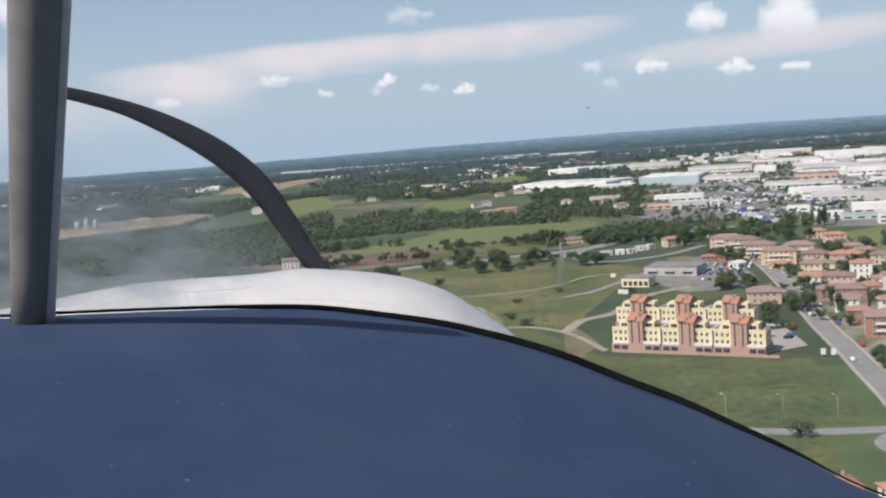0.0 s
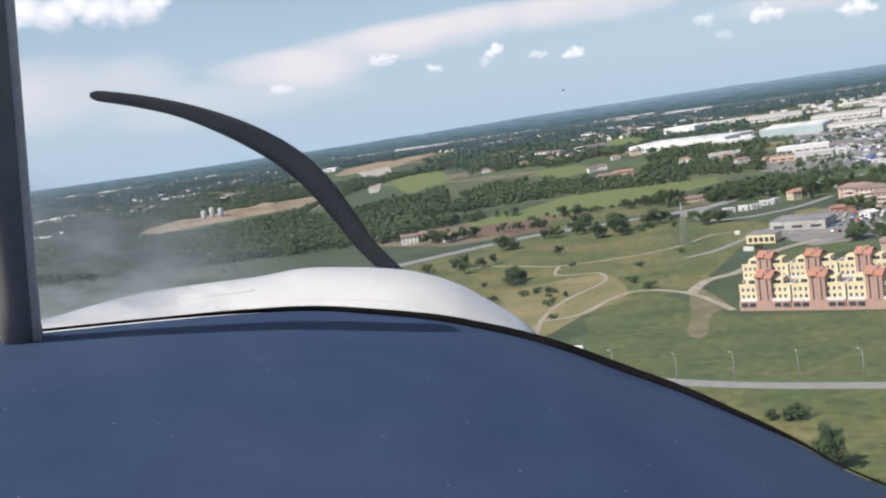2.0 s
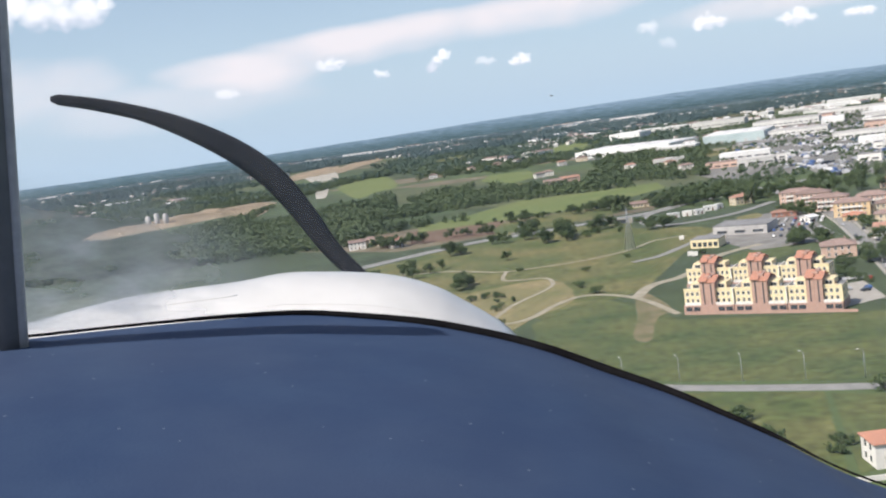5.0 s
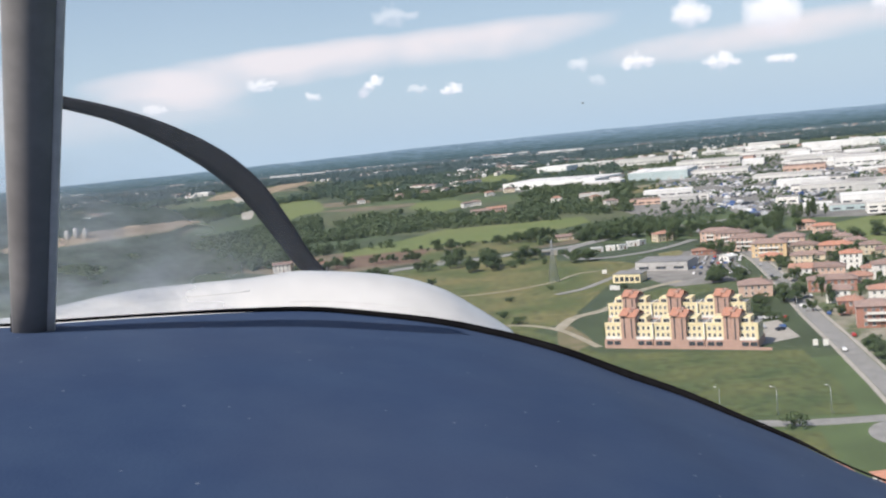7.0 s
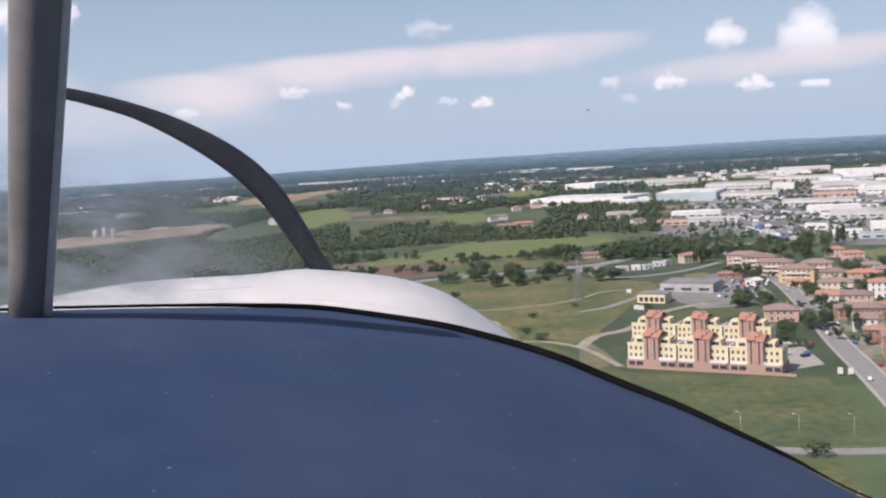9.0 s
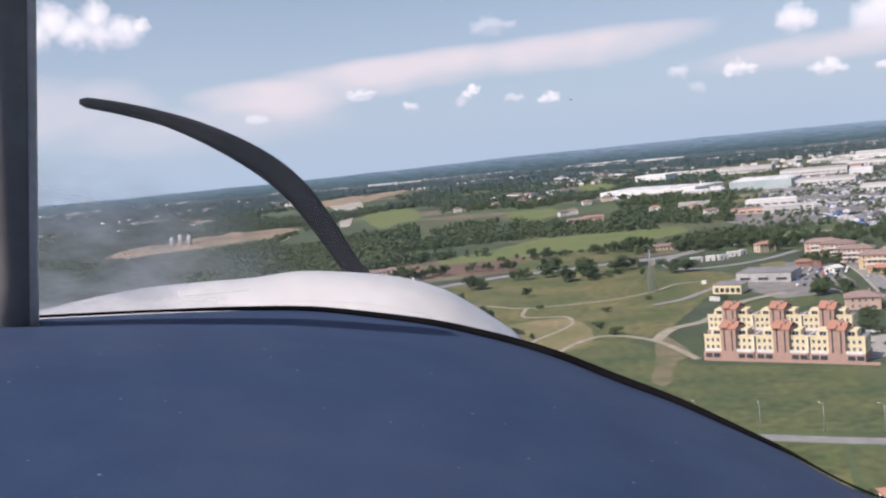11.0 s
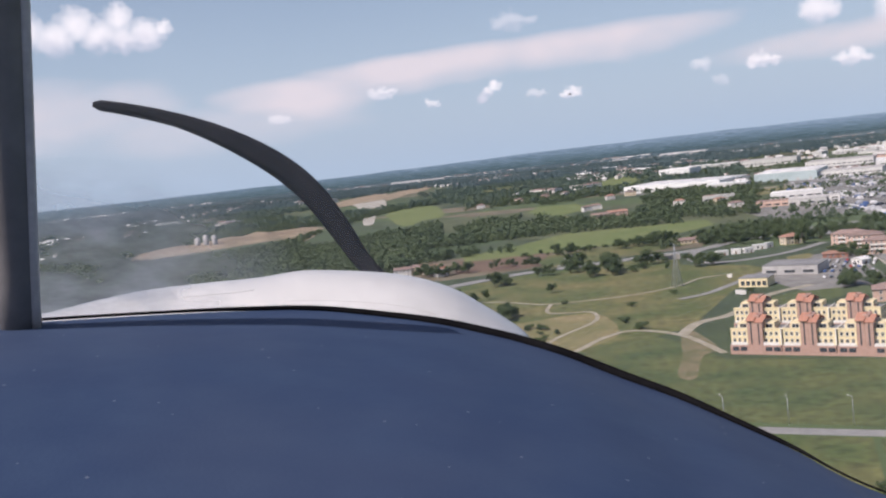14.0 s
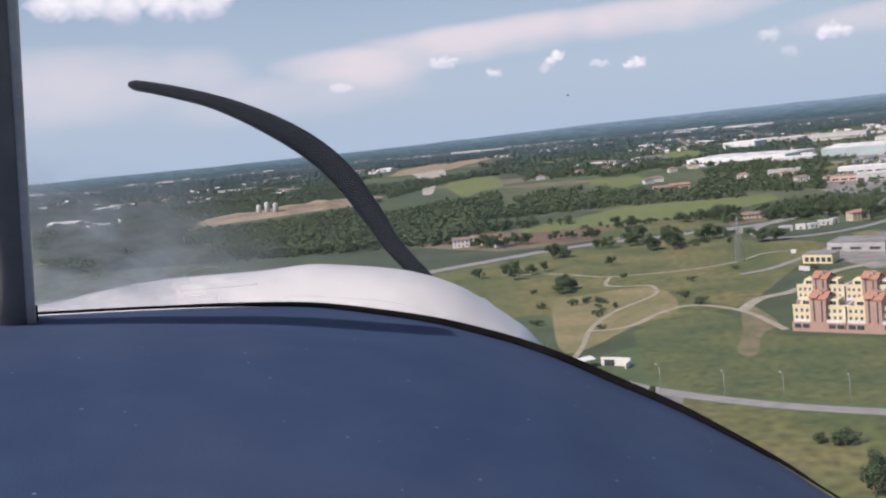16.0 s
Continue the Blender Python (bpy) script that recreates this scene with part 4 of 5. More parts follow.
for i in range(6):
    house(261.6, 686.4, 13, 10, 2, -20, M_CREAM, M_TILE_OLD, "hip", "small house in a row by the green field").matrix_world = pose(258 - i * 2.0 + i * 6.5 * 0.2, 690 - i * 27, 0, 0, 0, -16)
for i in range(5):
    for j in range(3):
        k = i * 3 + j
        if k in (0, 3, 6):
            continue
        wall, roof = (M_PINK, M_WHITE, M_REDBRICK, M_CREAM, M_YELLOW)[k % 5], (M_TILE, M_TILE_OLD, M_TILE_HOT)[k % 3]
        name = {M_PINK: "pink", M_WHITE: "white", M_REDBRICK: "red brick", M_CREAM: "cream", M_YELLOW: "yellow"}[wall]
        house(200 + j * 21 + i * 3 + (k * 7 % 5), 500 - i * 40 + (k * 11 % 9) + j * 4, 12 + k % 4, 10 + k % 2, 2 + (k % 4 == 1), -18 + (k * 13 % 9), wall, roof, "hip" if k % 3 else "gable", name + " family house in the estate")

# the industrial estate
shed(178.9, 1753.0, 170, 120, 11, -30, M_FACTORY, M_FACTORY, "huge low white factory with loading doors", 1, 6, 5)
shed(218.7, 2243.8, 70, 60, 17, -30, M_FACTORY, M_FACTORY, "tall white block of the factory")
shed(227.9, 1599.1, 60, 40, 9, -20, M_SHED_WALL, M_SHED, "white workshop with dark windows", 1, 3)
shed(342.3, 1699.3, 95, 130, 14, -20, M_TEAL, M_SHED, "white shed with pale blue-green cladding", 0, 5, 3)
shed(426.6, 2347.6, 120, 60, 14, -20, M_SHED_WALL, M_SHED_GREY, "long pale shed behind the factory", 1)
shed(308.9, 2422.4, 120, 50, 12, -20, M_SHED_WALL, M_SHED, "pale shed behind the factory", 1)
shed(428.4, 4218.3, 180, 60, 12, -15, M_SHED, M_SHED, "far white shed among the trees")
shed(416.3, 1656.4, 110, 60, 9, -20, M_SHED_WALL, M_SHED_GREY, "wide grey-roofed shed in the estate", 1, 4)
shed(496.0, 2012.6, 120, 80, 11, -20, M_SHED_WALL, M_SHED_GREY, "pale shed with a rounded corner", 1)
shed(675.6, 2185.8, 130, 60, 10, -20, M_SHED_WALL, M_SHED_GREY, "long grey shed in the estate", 1)
shed(735.4, 2580.3, 130, 45, 10, -20, M_SHED, M_SHED, "long white shed in the estate")
shed(853.9, 2782.9, 130, 50, 11, -20, M_SHED_WALL, M_SHED, "pale shed at the back of the estate")
shed(893.7, 2336.5, 210, 70, 13, -18, M_SHED, M_SHED, "very long white logistics hall", 0, 8)
shed(992.4, 2217.5, 150, 70, 14, -18, M_TEAL, M_SHED, "white logistics hall with blue-green front")
shed(638.6, 1772.7, 140, 50, 10, -18, M_SHED_WALL, M_SHED_GREY, "grey-roofed long shed in the estate", 1)
shed(659.7, 1571.7, 150, 70, 14, -18, M_SHED, M_SHED_GREY, "white shed with a dark window band", 1)
shed(451.3, 1392.2, 90, 40, 8, -20, M_SHED_WALL, M_SHED_GREY, "pale shed by the car yards", 1, 3)
shed(422.4, 1241.7, 60, 30, 8, -20, M_SHED, M_SHED, "white workshop by the car yards", 0, 3)
shed(426.6, 1136.8, 80, 40, 8, -20, M_SHED_WALL, M_SHED_GREY, "grey shed beside the yards", 1)
shed(475.8, 1143.5, 70, 40, 8, -18, M_SHED_WALL, M_SHED_GREY, "grey-roofed workshop in the estate", 1)
shed(393.5, 947.2, 62, 34, 9, -18, M_SHED, M_SHED, "bright white workshop with loading doors", 1, 3)
shed(330.8, 924.0, 26, 14, 6, -18, M_SHED, M_SHED, "small white showroom by the yards", 1)
shed(351.3, 899.2, 34, 16, 5, -18, M_TEAL, M_SHED_GREY, "low blue-grey showroom by the yards", 1)
shed(181.0, 1354.7, 40, 22, 7, -8, M_SHED_WALL, M_SHED_GREY, "pale workshop by the trees", 1, 2)
shed(262.9, 1271.1, 60, 30, 8, -15, M_SHED, M_SHED, "white workshop with a stepped roof", 1, 3)
shed(250.0, 1150.8, 40, 20, 7, -15, M_SHED_WALL, M_SHED_GREY, "pale flat-roofed workshop in the yards", 1, 2)
shed(216.9, 1174.6, 36, 20, 6, -15, M_PINK, M_TILE_OLD, "low pink workshop with a tiled roof", 1)
shed(271.8, 1163.3, 30, 16, 7, -15, M_WHITE, M_SHED_GREY, "small white two-storey office building", 2)
shed(380.0, 852.1, 60, 30, 9, -18, M_WHITE, M_SHED_GREY, "long white two-storey office by the field", 2)
shed(-696.2, 4177.4, 120, 60, 14, 10, M_SHED, M_SHED, "far white shed by the quarry")
shed(-589.3, 4224.1, 90, 50, 12, 10, M_SHED_WALL, M_SHED, "far pale shed by the quarry")
shed(-967.1, 2359.8, 90, 40, 10, 25, M_SHED, M_SHED, "far white shed beside the gravel works")
rnd = random.Random(17)
for i in range(46):
    yy = rnd.uniform(1000, 2700)
    xx = yy * rnd.uniform(0.25 if yy > 1400 else 0.3, 0.52)
    wall, roof, tint = rnd.choice(((M_SHED, M_SHED, "white"), (M_SHED_WALL, M_SHED_GREY, "pale grey"), (M_SHED_WALL, M_SHED, "pale"), (M_WHITE, M_BITUMEN, "white dark-roofed"), (M_PINK, M_TILE_OLD, "pink tiled")))
    big = 0.6 + yy / 2200
    shed(xx, yy, rnd.uniform(18, 52) * big, rnd.uniform(14, 30) * big, rnd.uniform(5, 10), -19 + rnd.choice((0, 0, 90)) + rnd.uniform(-4, 4), wall, roof, tint + " workshop among the yards", rnd.choice((0, 1, 1, 2)), rnd.choice((0, 2, 3)))
for i, h in enumerate((16, 19, 17)):
    silo = part("silo", tube([(0, 0, -0.3), (0, 0, h), (0, 0, h + 2)], [4.0, 4.0, 1.2], 12), M_SHED_GREY)
    silo.matrix_world = pose(-560 + i * 12, 1420 + i * 3, 0)
    tagged(silo, "grey concrete silo of the gravel works", "silo", "silos of the gravel works")

# far villages: too many and too small to count
rng = np.random.default_rng(4)
verts, faces, index = [], [], []
for _ in range(2600):
    r, a = 1500 + 3300 * rng.random() ** 0.7, math.radians(rng.uniform(-36, 30))
    if -720 < r * math.sin(a) < -270 and 1350 < r < 3250:
        continue
    if noise.noise(Vector((r * math.sin(a) * 0.0025, r * math.cos(a) * 0.0025, 3.0))) < 0.05:
        continue
    x, y = r * math.sin(a), r * math.cos(a)
    w, d, h, t = rng.uniform(5, 9), rng.uniform(4, 6), rng.uniform(5, 8), rng.uniform(0, 3.1)
    if rng.random() < 0.08:
        w, d, h = w * 4, d * 3, 9
    c, s, z = math.cos(t), math.sin(t), -0.5
    k = len(verts)
    for px, py, pz in ((-w, -d, 0), (w, -d, 0), (w, d, 0), (-w, d, 0), (-w, -d, h), (w, -d, h), (w, d, h), (-w, d, h), (-w, 0, h + 2.4), (w, 0, h + 2.4)):
        verts.append((x + px * c - py * s, y + px * s + py * c, z + pz))
    faces += [(k, k + 1, k + 5, k + 4), (k + 2, k + 3, k + 7, k + 6), (k + 1, k + 2, k + 6, k + 9, k + 5), (k + 3, k, k + 4, k + 8, k + 7), (k + 4, k + 5, k + 9, k + 8), (k + 6, k + 7, k + 8, k + 9)]
    dark = rng.random()
    index += [0 if dark < 0.4 else 3] * 4 + [(1 if dark < 0.6 else 2)] * 2
tagged(from_arrays("far_villages", verts, faces, [M_WHITE, M_TILE_OLD, M_SHED, M_SHED_WALL], index), "scattered far houses and sheds on the plain", "village", kind="stuff")

# ---- pylon and posts ----
pylon = new("power_pylon")
pylon.matrix_world = pose(54.9, 608.4, 0, 0, 0, 20)
tagged(pylon, "grey steel lattice pylon in the meadow", "pylon")
for sx in (-1, 1):
    for sy in (-1, 1):
        part("leg", tube([(2.6 * sx, 2.6 * sy, -0.3), (0.5 * sx, 0.5 * sy, 20), (0.12 * sx, 0.12 * sy, 27)], [0.16, 0.12, 0.08], 5), M_STEEL, pylon)
for i in range(9):
    z0, z1 = i * 2.4, i * 2.4 + 2.4
    r0, r1 = 2.6 - 2.1 * z0 / 20, 2.6 - 2.1 * min(z1, 20) / 20
    for k in range(4):
        c0, c1 = [(-1, -1), (1, -1), (1, 1), (-1, 1)][k], [(1, -1), (1, 1), (-1, 1), (-1, -1)][k]
        part("brace", tube([(c0[0] * r0, c0[1] * r0, z0), (c1[0] * r1, c1[1] * r1, z1)], 0.07, 4), M_STEEL, pylon)
        part("brace", tube([(c1[0] * r0, c1[1] * r0, z0), (c0[0] * r1, c0[1] * r1, z1)], 0.07, 4), M_STEEL, pylon)
for z, w in ((19.5, 4.2), (22.5, 3.4), (25.0, 2.4)):
    part("cross_arm", tube([(-w, 0, z), (0, 0, z + 0.5), (w, 0, z)], [0.06, 0.12, 0.06], 5), M_STEEL, pylon)

lamp = new("street_lamp")
tagged(lamp, "slim grey street lamp with an arm", "street lamp", "street lamps")
lamp.matrix_world = pose(58.5, 284.0, 0)
part("pole", tube([(0, 0, -0.3), (0, 0, 4), (0, 0, 8.6)], [0.12, 0.1, 0.07], 6), M_STEEL, lamp)
part("arm", tube([(0, 0, 8.5), (0, 0.6, 8.9), (0, 1.6, 9.0)], 0.05, 5), M_STEEL, lamp)
part("lantern", box(-0.16, 1.4, 8.88, 0.16, 2.1, 9.02), M_SHED, lamp)
for x, y in ((39.5, 290.8), (77.0, 278.8), (93.8, 273.7), (21.5, 296.8), (109.5, 269.8), (1.0, 310.7), (151, 430), (159, 480), (169, 535), (178, 590), (186, 645)):
    copy_thing(lamp, pose(x, y, 0, 0, 0, (x * 37) % 60))
for x, y, w in ((135.7, 360.9, 2.0), (139.2, 359.2, 2.0), (83.2, 548.4, 3.4), (85.1, 545.4, 3.4), (88.3, 617.8, 3.0)):
    sign = new("billboard")
    sign.matrix_world = pose(x, y, 0, 0, 0, -10)
    tagged(sign, "blank white roadside board on two posts", "billboard", "white boards")
    part("board", box(-w / 2, -0.08, 1.1, w / 2, 0.08, 3.6), M_WHITE, sign)
    for s in (-1, 1):
        part("post", tube([(s * w * 0.35, 0.1, -0.2), (s * w * 0.35, 0.1, 3.4)], 0.08, 6), M_STEEL, sign)

# underpass under the main road
bridge = new("underpass")
bridge.matrix_world = pose(61.9, 751.9, 0, 0, 0, -8)
tagged(bridge, "concrete underpass mouth below the main road", "underpass")
part("headwall", box(-9, -0.6, -0.3, 9, 0.6, 4.2), M_PAVE, bridge)
# dark panel on the solid headwall, coloured as the shaded passage
part("opening", box(-4, -0.75, 0, 4, -0.55, 3.2), M_GLASS, bridge, "dark panel as shaded opening")
part("rail", box(-14, -0.1, 4.2, 14, 0.1, 4.9), M_STEEL, bridge)

# ---- cars ----


def car_thing(paint, label):
    top = new("car")
    tagged(top, label, "car", "parked cars")
    bm = bmesh.new()
    side = [(-2.1, 0.35), (2.1, 0.35), (2.1, 0.75), (1.2, 0.92), (0.55, 1.42), (-1.2, 1.45), (-1.95, 0.98), (-2.1, 0.8)]
    loops = [[bm.verts.new((x, w * (0.82 if z > 1.3 else 1.0), z)) for x, z in side] for w in (-0.85, 0.85)]
    for i in range(len(side)):
        j = (i + 1) % len(side)
        bm.faces.new((loops[0][i], loops[0][j], loops[1][j], loops[1][i]))
    bm.faces.new(loops[0][::-1]), bm.faces.new(loops[1])
    bmesh.ops.recalc_face_normals(bm, faces=bm.faces[:])
    part("body", bm, paint, top)
    part("windscreen", box(0.62, -0.66, 1.0, 1.0, 0.66, 1.3), M_GLASS, top)
    part("side_window", box(-1.1, -0.84, 1.02, 0.5, 0.84, 1.34), M_GLASS, top)
    for x in (-1.3, 1.3):
        for y in (-0.8, 0.8):
            w = tube([(x, y - 0.1, 0.32), (x, y + 0.1, 0.32)], 0.32, 10)
            part("wheel", w, M_RUBBER, top)
    return top


cars = [car_thing(m, l) for m, l in zip(M_CAR, ("white parked car on grey asphalt", "silver parked car on grey asphalt", "dark parked car on grey asphalt", "red parked car on grey asphalt", "blue parked car on grey asphalt"))]
spots = []
for i in range(34):
    spots.append((118 + (i % 12) * 4.1 + (i // 12) * 6, 596 + (i // 12) * 24 - (i % 12) * 1.9, 70))
for i in range(12):
    f = i / 11
    spots.append((147 + f * 42 + (5.6 if i % 2 else -3.0), 352 + f * 270, 80))
spots += [(122, 396, 10), (128, 398, 30), (134, 400, 15), (132.7, 429.0, 100), (135.3, 428.2, 100), (137.9, 427.4, 100), (140.5, 426.6, 100), (143.1, 425.8, 100), (128.3, 408.2, 100), (132.2, 406.2, 100), (136.5, 405.5, 100), (75.6, 176.7, 2), (67.8, 179.5, 2), (81.4, 176.0, 2), (88.4, 174.2, 2)]
rnd = random.Random(7)
for i, (x, y, t) in enumerate(spots):
    if rnd.random() < 0.22:
        continue
    m = pose(x + rnd.uniform(-0.5, 0.5), y + rnd.uniform(-0.5, 0.5), 0.2, 0, 0, t + rnd.uniform(-4, 4))
    if i < len(cars):
        cars[i].matrix_world = m
    else:
        copy_thing(cars[rnd.choice((0, 0, 1, 1, 2, 2, 3, 4))], m)
for i in range(40):
    px, py = 128 + (i % 10) * 5.2 + (i // 10) * 3.0, 640 - (i % 10) * 2.4 + (i // 10) * 9
    if rnd.random() < 0.7:
        copy_thing(cars[rnd.choice((0, 0, 1, 1, 2, 3, 4))], pose(px, py, 0.2, 0, 0, 66 + rnd.uniform(-5, 5)))
for i, c in enumerate(cars):
    c.matrix_world = pose(150 + i * 4.2, 628 - i * 2, 0.2, 0, 0, 72)

# cars and trucks on the far yards: past counting
verts, faces, index = [], [], []
for _ in range(6000):
    x, y = rng.uniform(260, 800), rng.uniform(900, 1700)
    if not 0.2 < x / y < 0.5 or noise.noise(Vector((x * 0.02, y * 0.012, 7.0))) < 0.02:
        continue
    x, y = round(x / 9) * 9 + rng.uniform(-2, 2), round(y / 16) * 16 + rng.uniform(-3, 3)
    w, d, h = (0.95, 2.2, 1.5) if rng.random() < 0.9 else (1.3, 5.0, 3.4)
    t = 0.3 + (1.57 if rng.random() < 0.2 else 0)
    c, s, k = math.cos(t), math.sin(t), len(verts)
    for px, py, pz in ((-w, -d, 0.2), (w, -d, 0.2), (w, d, 0.2), (-w, d, 0.2), (-w, -d, h * 0.6), (w, -d, h * 0.6), (w, d, h * 0.6), (-w, d, h * 0.6), (-w * 0.8, -d * 0.6, h), (w * 0.8, -d * 0.6, h), (w * 0.8, d * 0.5, h), (-w * 0.8, d * 0.5, h)):
        verts.append((x + px * c - py * s, y + px * s + py * c, pz + 0.1))
    for a in (0, 4):
        faces += [(k + a, k + a + 1, k + a + 5, k + a + 4), (k + a + 1, k + a + 2, k + a + 6, k + a + 5), (k + a + 2, k + a + 3, k + a + 7, k + a + 6), (k + a + 3, k + a, k + a + 4, k + a + 7)]
    faces.append((k + 8, k + 9, k + 10, k + 11))
    tone_of = int(rng.choice([0, 0, 0, 1, 1, 2, 4]))
    index += [tone_of] * 9
tagged(from_arrays("far_parked_cars", verts, faces, M_CAR, index), "rows of parked cars and vans on the far yards", "cars", kind="stuff")

# ---- trees ----


def crown_arrays(gen, n, rx, rz, base, size, lobes=6):
    """Leaf clumps as small bent triangles round several lobes, with gaps and an uneven outline."""
    centres = [(gen.normal(0, rx * 0.5), gen.normal(0, rx * 0.5), base + rz * (0.3 + 1.35 * gen.random())) for _ in range(lobes)]
    verts, faces = [], []
    for i in range(n):
        c = centres[i % lobes]
        d = gen.normal(size=3)
        d /= np.linalg.norm(d)
        r = 0.55 + 0.45 * gen.random()
        p = np.array(c) + d * r * np.array((rx * 0.48, rx * 0.48, rz * 0.46))
        u = np.cross(d, gen.normal(size=3))
        u /= np.linalg.norm(u)
        v = np.cross(d, u) + d * gen.uniform(-0.5, 0.5)
        s = size * gen.uniform(0.6, 1.3)
        k = len(verts)
        verts += [tuple(p + u * s), tuple(p - u * s * 0.6 + v * s), tuple(p - u * s * 0.6 - v * s), tuple(p + d * s * 0.55)]
        faces += [(k, k + 1, k + 3), (k + 1, k + 2, k + 3), (k + 2, k, k + 3)]
    return verts, faces


def tree(gen, kind):
    """One tree: tapered trunk with limbs, and a crown."""
    top = new("bush" if kind == "bush" else "tree")
    if kind == "round":
        rx, rz, base, n, label = 3.6, 3.4, 2.2, 480, "broad dark green leafy tree"
    elif kind == "tall":
        rx, rz, base, n, label = 2.0, 5.2, 2.0, 400, "tall narrow green leafy tree"
    else:
        rx, rz, base, n, label = 2.0, 1.3, 0.3, 200, "low green bush in the grass"
    tagged(top, label, "tree" if kind != "bush" else "bush", "bushes on the plain" if kind == "bush" else "trees on the plain")
    trunk = part("trunk", tube([(0, 0, -0.4), (0.1, 0, base * 0.6), (0.0, 0.1, base + rz)], [0.32, 0.24, 0.08], 7), M_BARK, top)
    for k in range(4):
        a = k * 1.6 + gen.random()
        part("limb", tube([(0, 0, base * 0.8 + k * 0.3), (rx * 0.3 * math.cos(a), rx * 0.3 * math.sin(a), base + rz * 0.6), (rx * 0.6 * math.cos(a), rx * 0.6 * math.sin(a), base + rz)], [0.12, 0.08, 0.03], 5), M_BARK, trunk)
    v, f = crown_arrays(gen, n, rx, rz, base, 0.5 if kind != "bush" else 0.34, 12)
    crown = from_arrays("crown", v, f, [M_LEAF])
    crown.parent = top
    return top


gen = np.random.default_rng(12)
models = {k: [tree(gen, k) for _ in range(n)] for k, n in (("round", 3), ("tall", 2), ("bush", 2))}
used = {k: 0 for k in models}


def plant(kind, x, y, size=1.0):
    pool = models[kind]
    i = used[kind]
    used[kind] += 1
    m = pose(x, y, 0, 0, 0, (i * 83) % 360) @ Matrix.Scale(size, 4)
    if i < len(pool):
        pool[i].matrix_world = m
        return pool[i]
    ob = copy_thing(pool[i % len(pool)], pose(0, 0, 0))
    ob.matrix_world = m
    return ob


rnd = random.Random(21)
def scatter(groups):
    """Loose groups of plants: kind, middle, number, spread and size."""
    for kind, x, y, n, sx, sy, size in groups:
        for _ in range(n):
            plant(kind, x + rnd.gauss(0, sx * 0.6), y + rnd.gauss(0, sy * 0.6), size * rnd.uniform(0.75, 1.25))


# along the main road
scatter([
    ("round", -7.2, 747.7, 4, 6, 5, 1.3), ("round", 4.2, 692.7, 4, 14, 10, 1.2), ("round", 18.2, 714.1, 2, 10, 6, 1.4), ("round", 44.7, 728.9, 3, 9, 5, 1.15),
    ("bush", 31.4, 705.3, 6, 20, 10, 1.2), ("bush", 70.4, 745.7, 6, 22, 6, 1.2), ("round", 80.6, 697.4, 5, 14, 5, 1.0), ("round", 47.4, 868.1, 14, 30, 10, 1.15),
    ("round", -2.4, 861.8, 7, 30, 8, 1.0), ("bush", 7.4, 886.6, 10, 60, 8, 1.1), ("bush", -40.3, 868.9, 7, 40, 8, 1.1), ("round", -37.5, 793.6, 4, 14, 5, 0.8),
    ("round", -64.3, 804.9, 4, 12, 5, 0.85),
])
# by the slip road, the hall and the street
scatter([
    ("round", 124.0, 827.4, 22, 40, 22, 1.15), ("round", 155.4, 875.3, 22, 34, 22, 1.2), ("tall", 151.1, 804.2, 6, 24, 16, 1.0), ("tall", 164.4, 770.9, 3, 4, 3, 1.1),
    ("round", 198.7, 809.7, 14, 26, 14, 1.1), ("round", 179.7, 682.5, 10, 12, 18, 0.85), ("round", 142.1, 546.5, 7, 8, 7, 1.0), ("round", 154.6, 539.9, 3, 7, 5, 0.9),
    ("round", 160.0, 470.5, 6, 7, 12, 0.95), ("bush", 144.1, 467.6, 6, 9, 9, 1.2), ("round", 188.5, 579.1, 3, 8, 8, 0.8), ("round", 239.2, 671.5, 9, 20, 20, 0.9),
    ("round", 185.0, 518.0, 3, 10, 12, 0.8),
])
# between the houses and round the path
scatter([
    ("round", 171.9, 425.2, 3, 14, 12, 0.75), ("round", 152.1, 335.7, 8, 5, 14, 0.8), ("tall", 178.7, 462.3, 4, 12, 12, 0.8), ("bush", 137.4, 454.0, 8, 4, 24, 1.0),
    ("round", 246.5, 617.0, 9, 20, 24, 0.9), ("bush", 272.7, 700.4, 8, 40, 20, 1.3), ("round", -126.0, 788.0, 13, 26, 12, 1.0), ("round", -34.2, 724.4, 3, 4, 4, 1.1),
    ("round", -8.0, 725.1, 3, 8, 5, 1.0), ("round", 19.7, 707.5, 2, 12, 6, 1.0), ("round", -47.2, 538.6, 7, 8, 12, 0.9), ("bush", 26.3, 474.2, 2, 3, 2, 1.3),
    ("bush", 16.4, 494.0, 2, 4, 3, 1.0),
])
# by the lane and the white houses
scatter([
    ("bush", 46.1, 245.1, 3, 6, 2, 1.2), ("tall", 51.0, 202.7, 3, 3, 3, 0.8), ("bush", 43.8, 182.3, 5, 5, 4, 1.3), ("bush", 58.8, 182.2, 4, 5, 2, 1.3),
    ("bush", 69.1, 212.6, 3, 2, 5, 1.0), ("bush", 93.2, 258.3, 1, 1, 1, 1.2), ("tall", -6.6, 288.2, 18, 16, 14, 0.4), ("bush", -27.3, 487.8, 9, 8, 14, 0.8),
    ("round", -68.0, 688.4, 6, 14, 8, 1.0), ("bush", 95.5, 466.1, 3, 40, 30, 0.7), ("bush", 10, 560, 5, 60, 40, 1.0), ("round", -70, 620, 8, 50, 26, 0.9),
    ("bush", -40, 470, 5, 40, 30, 1.0),
])
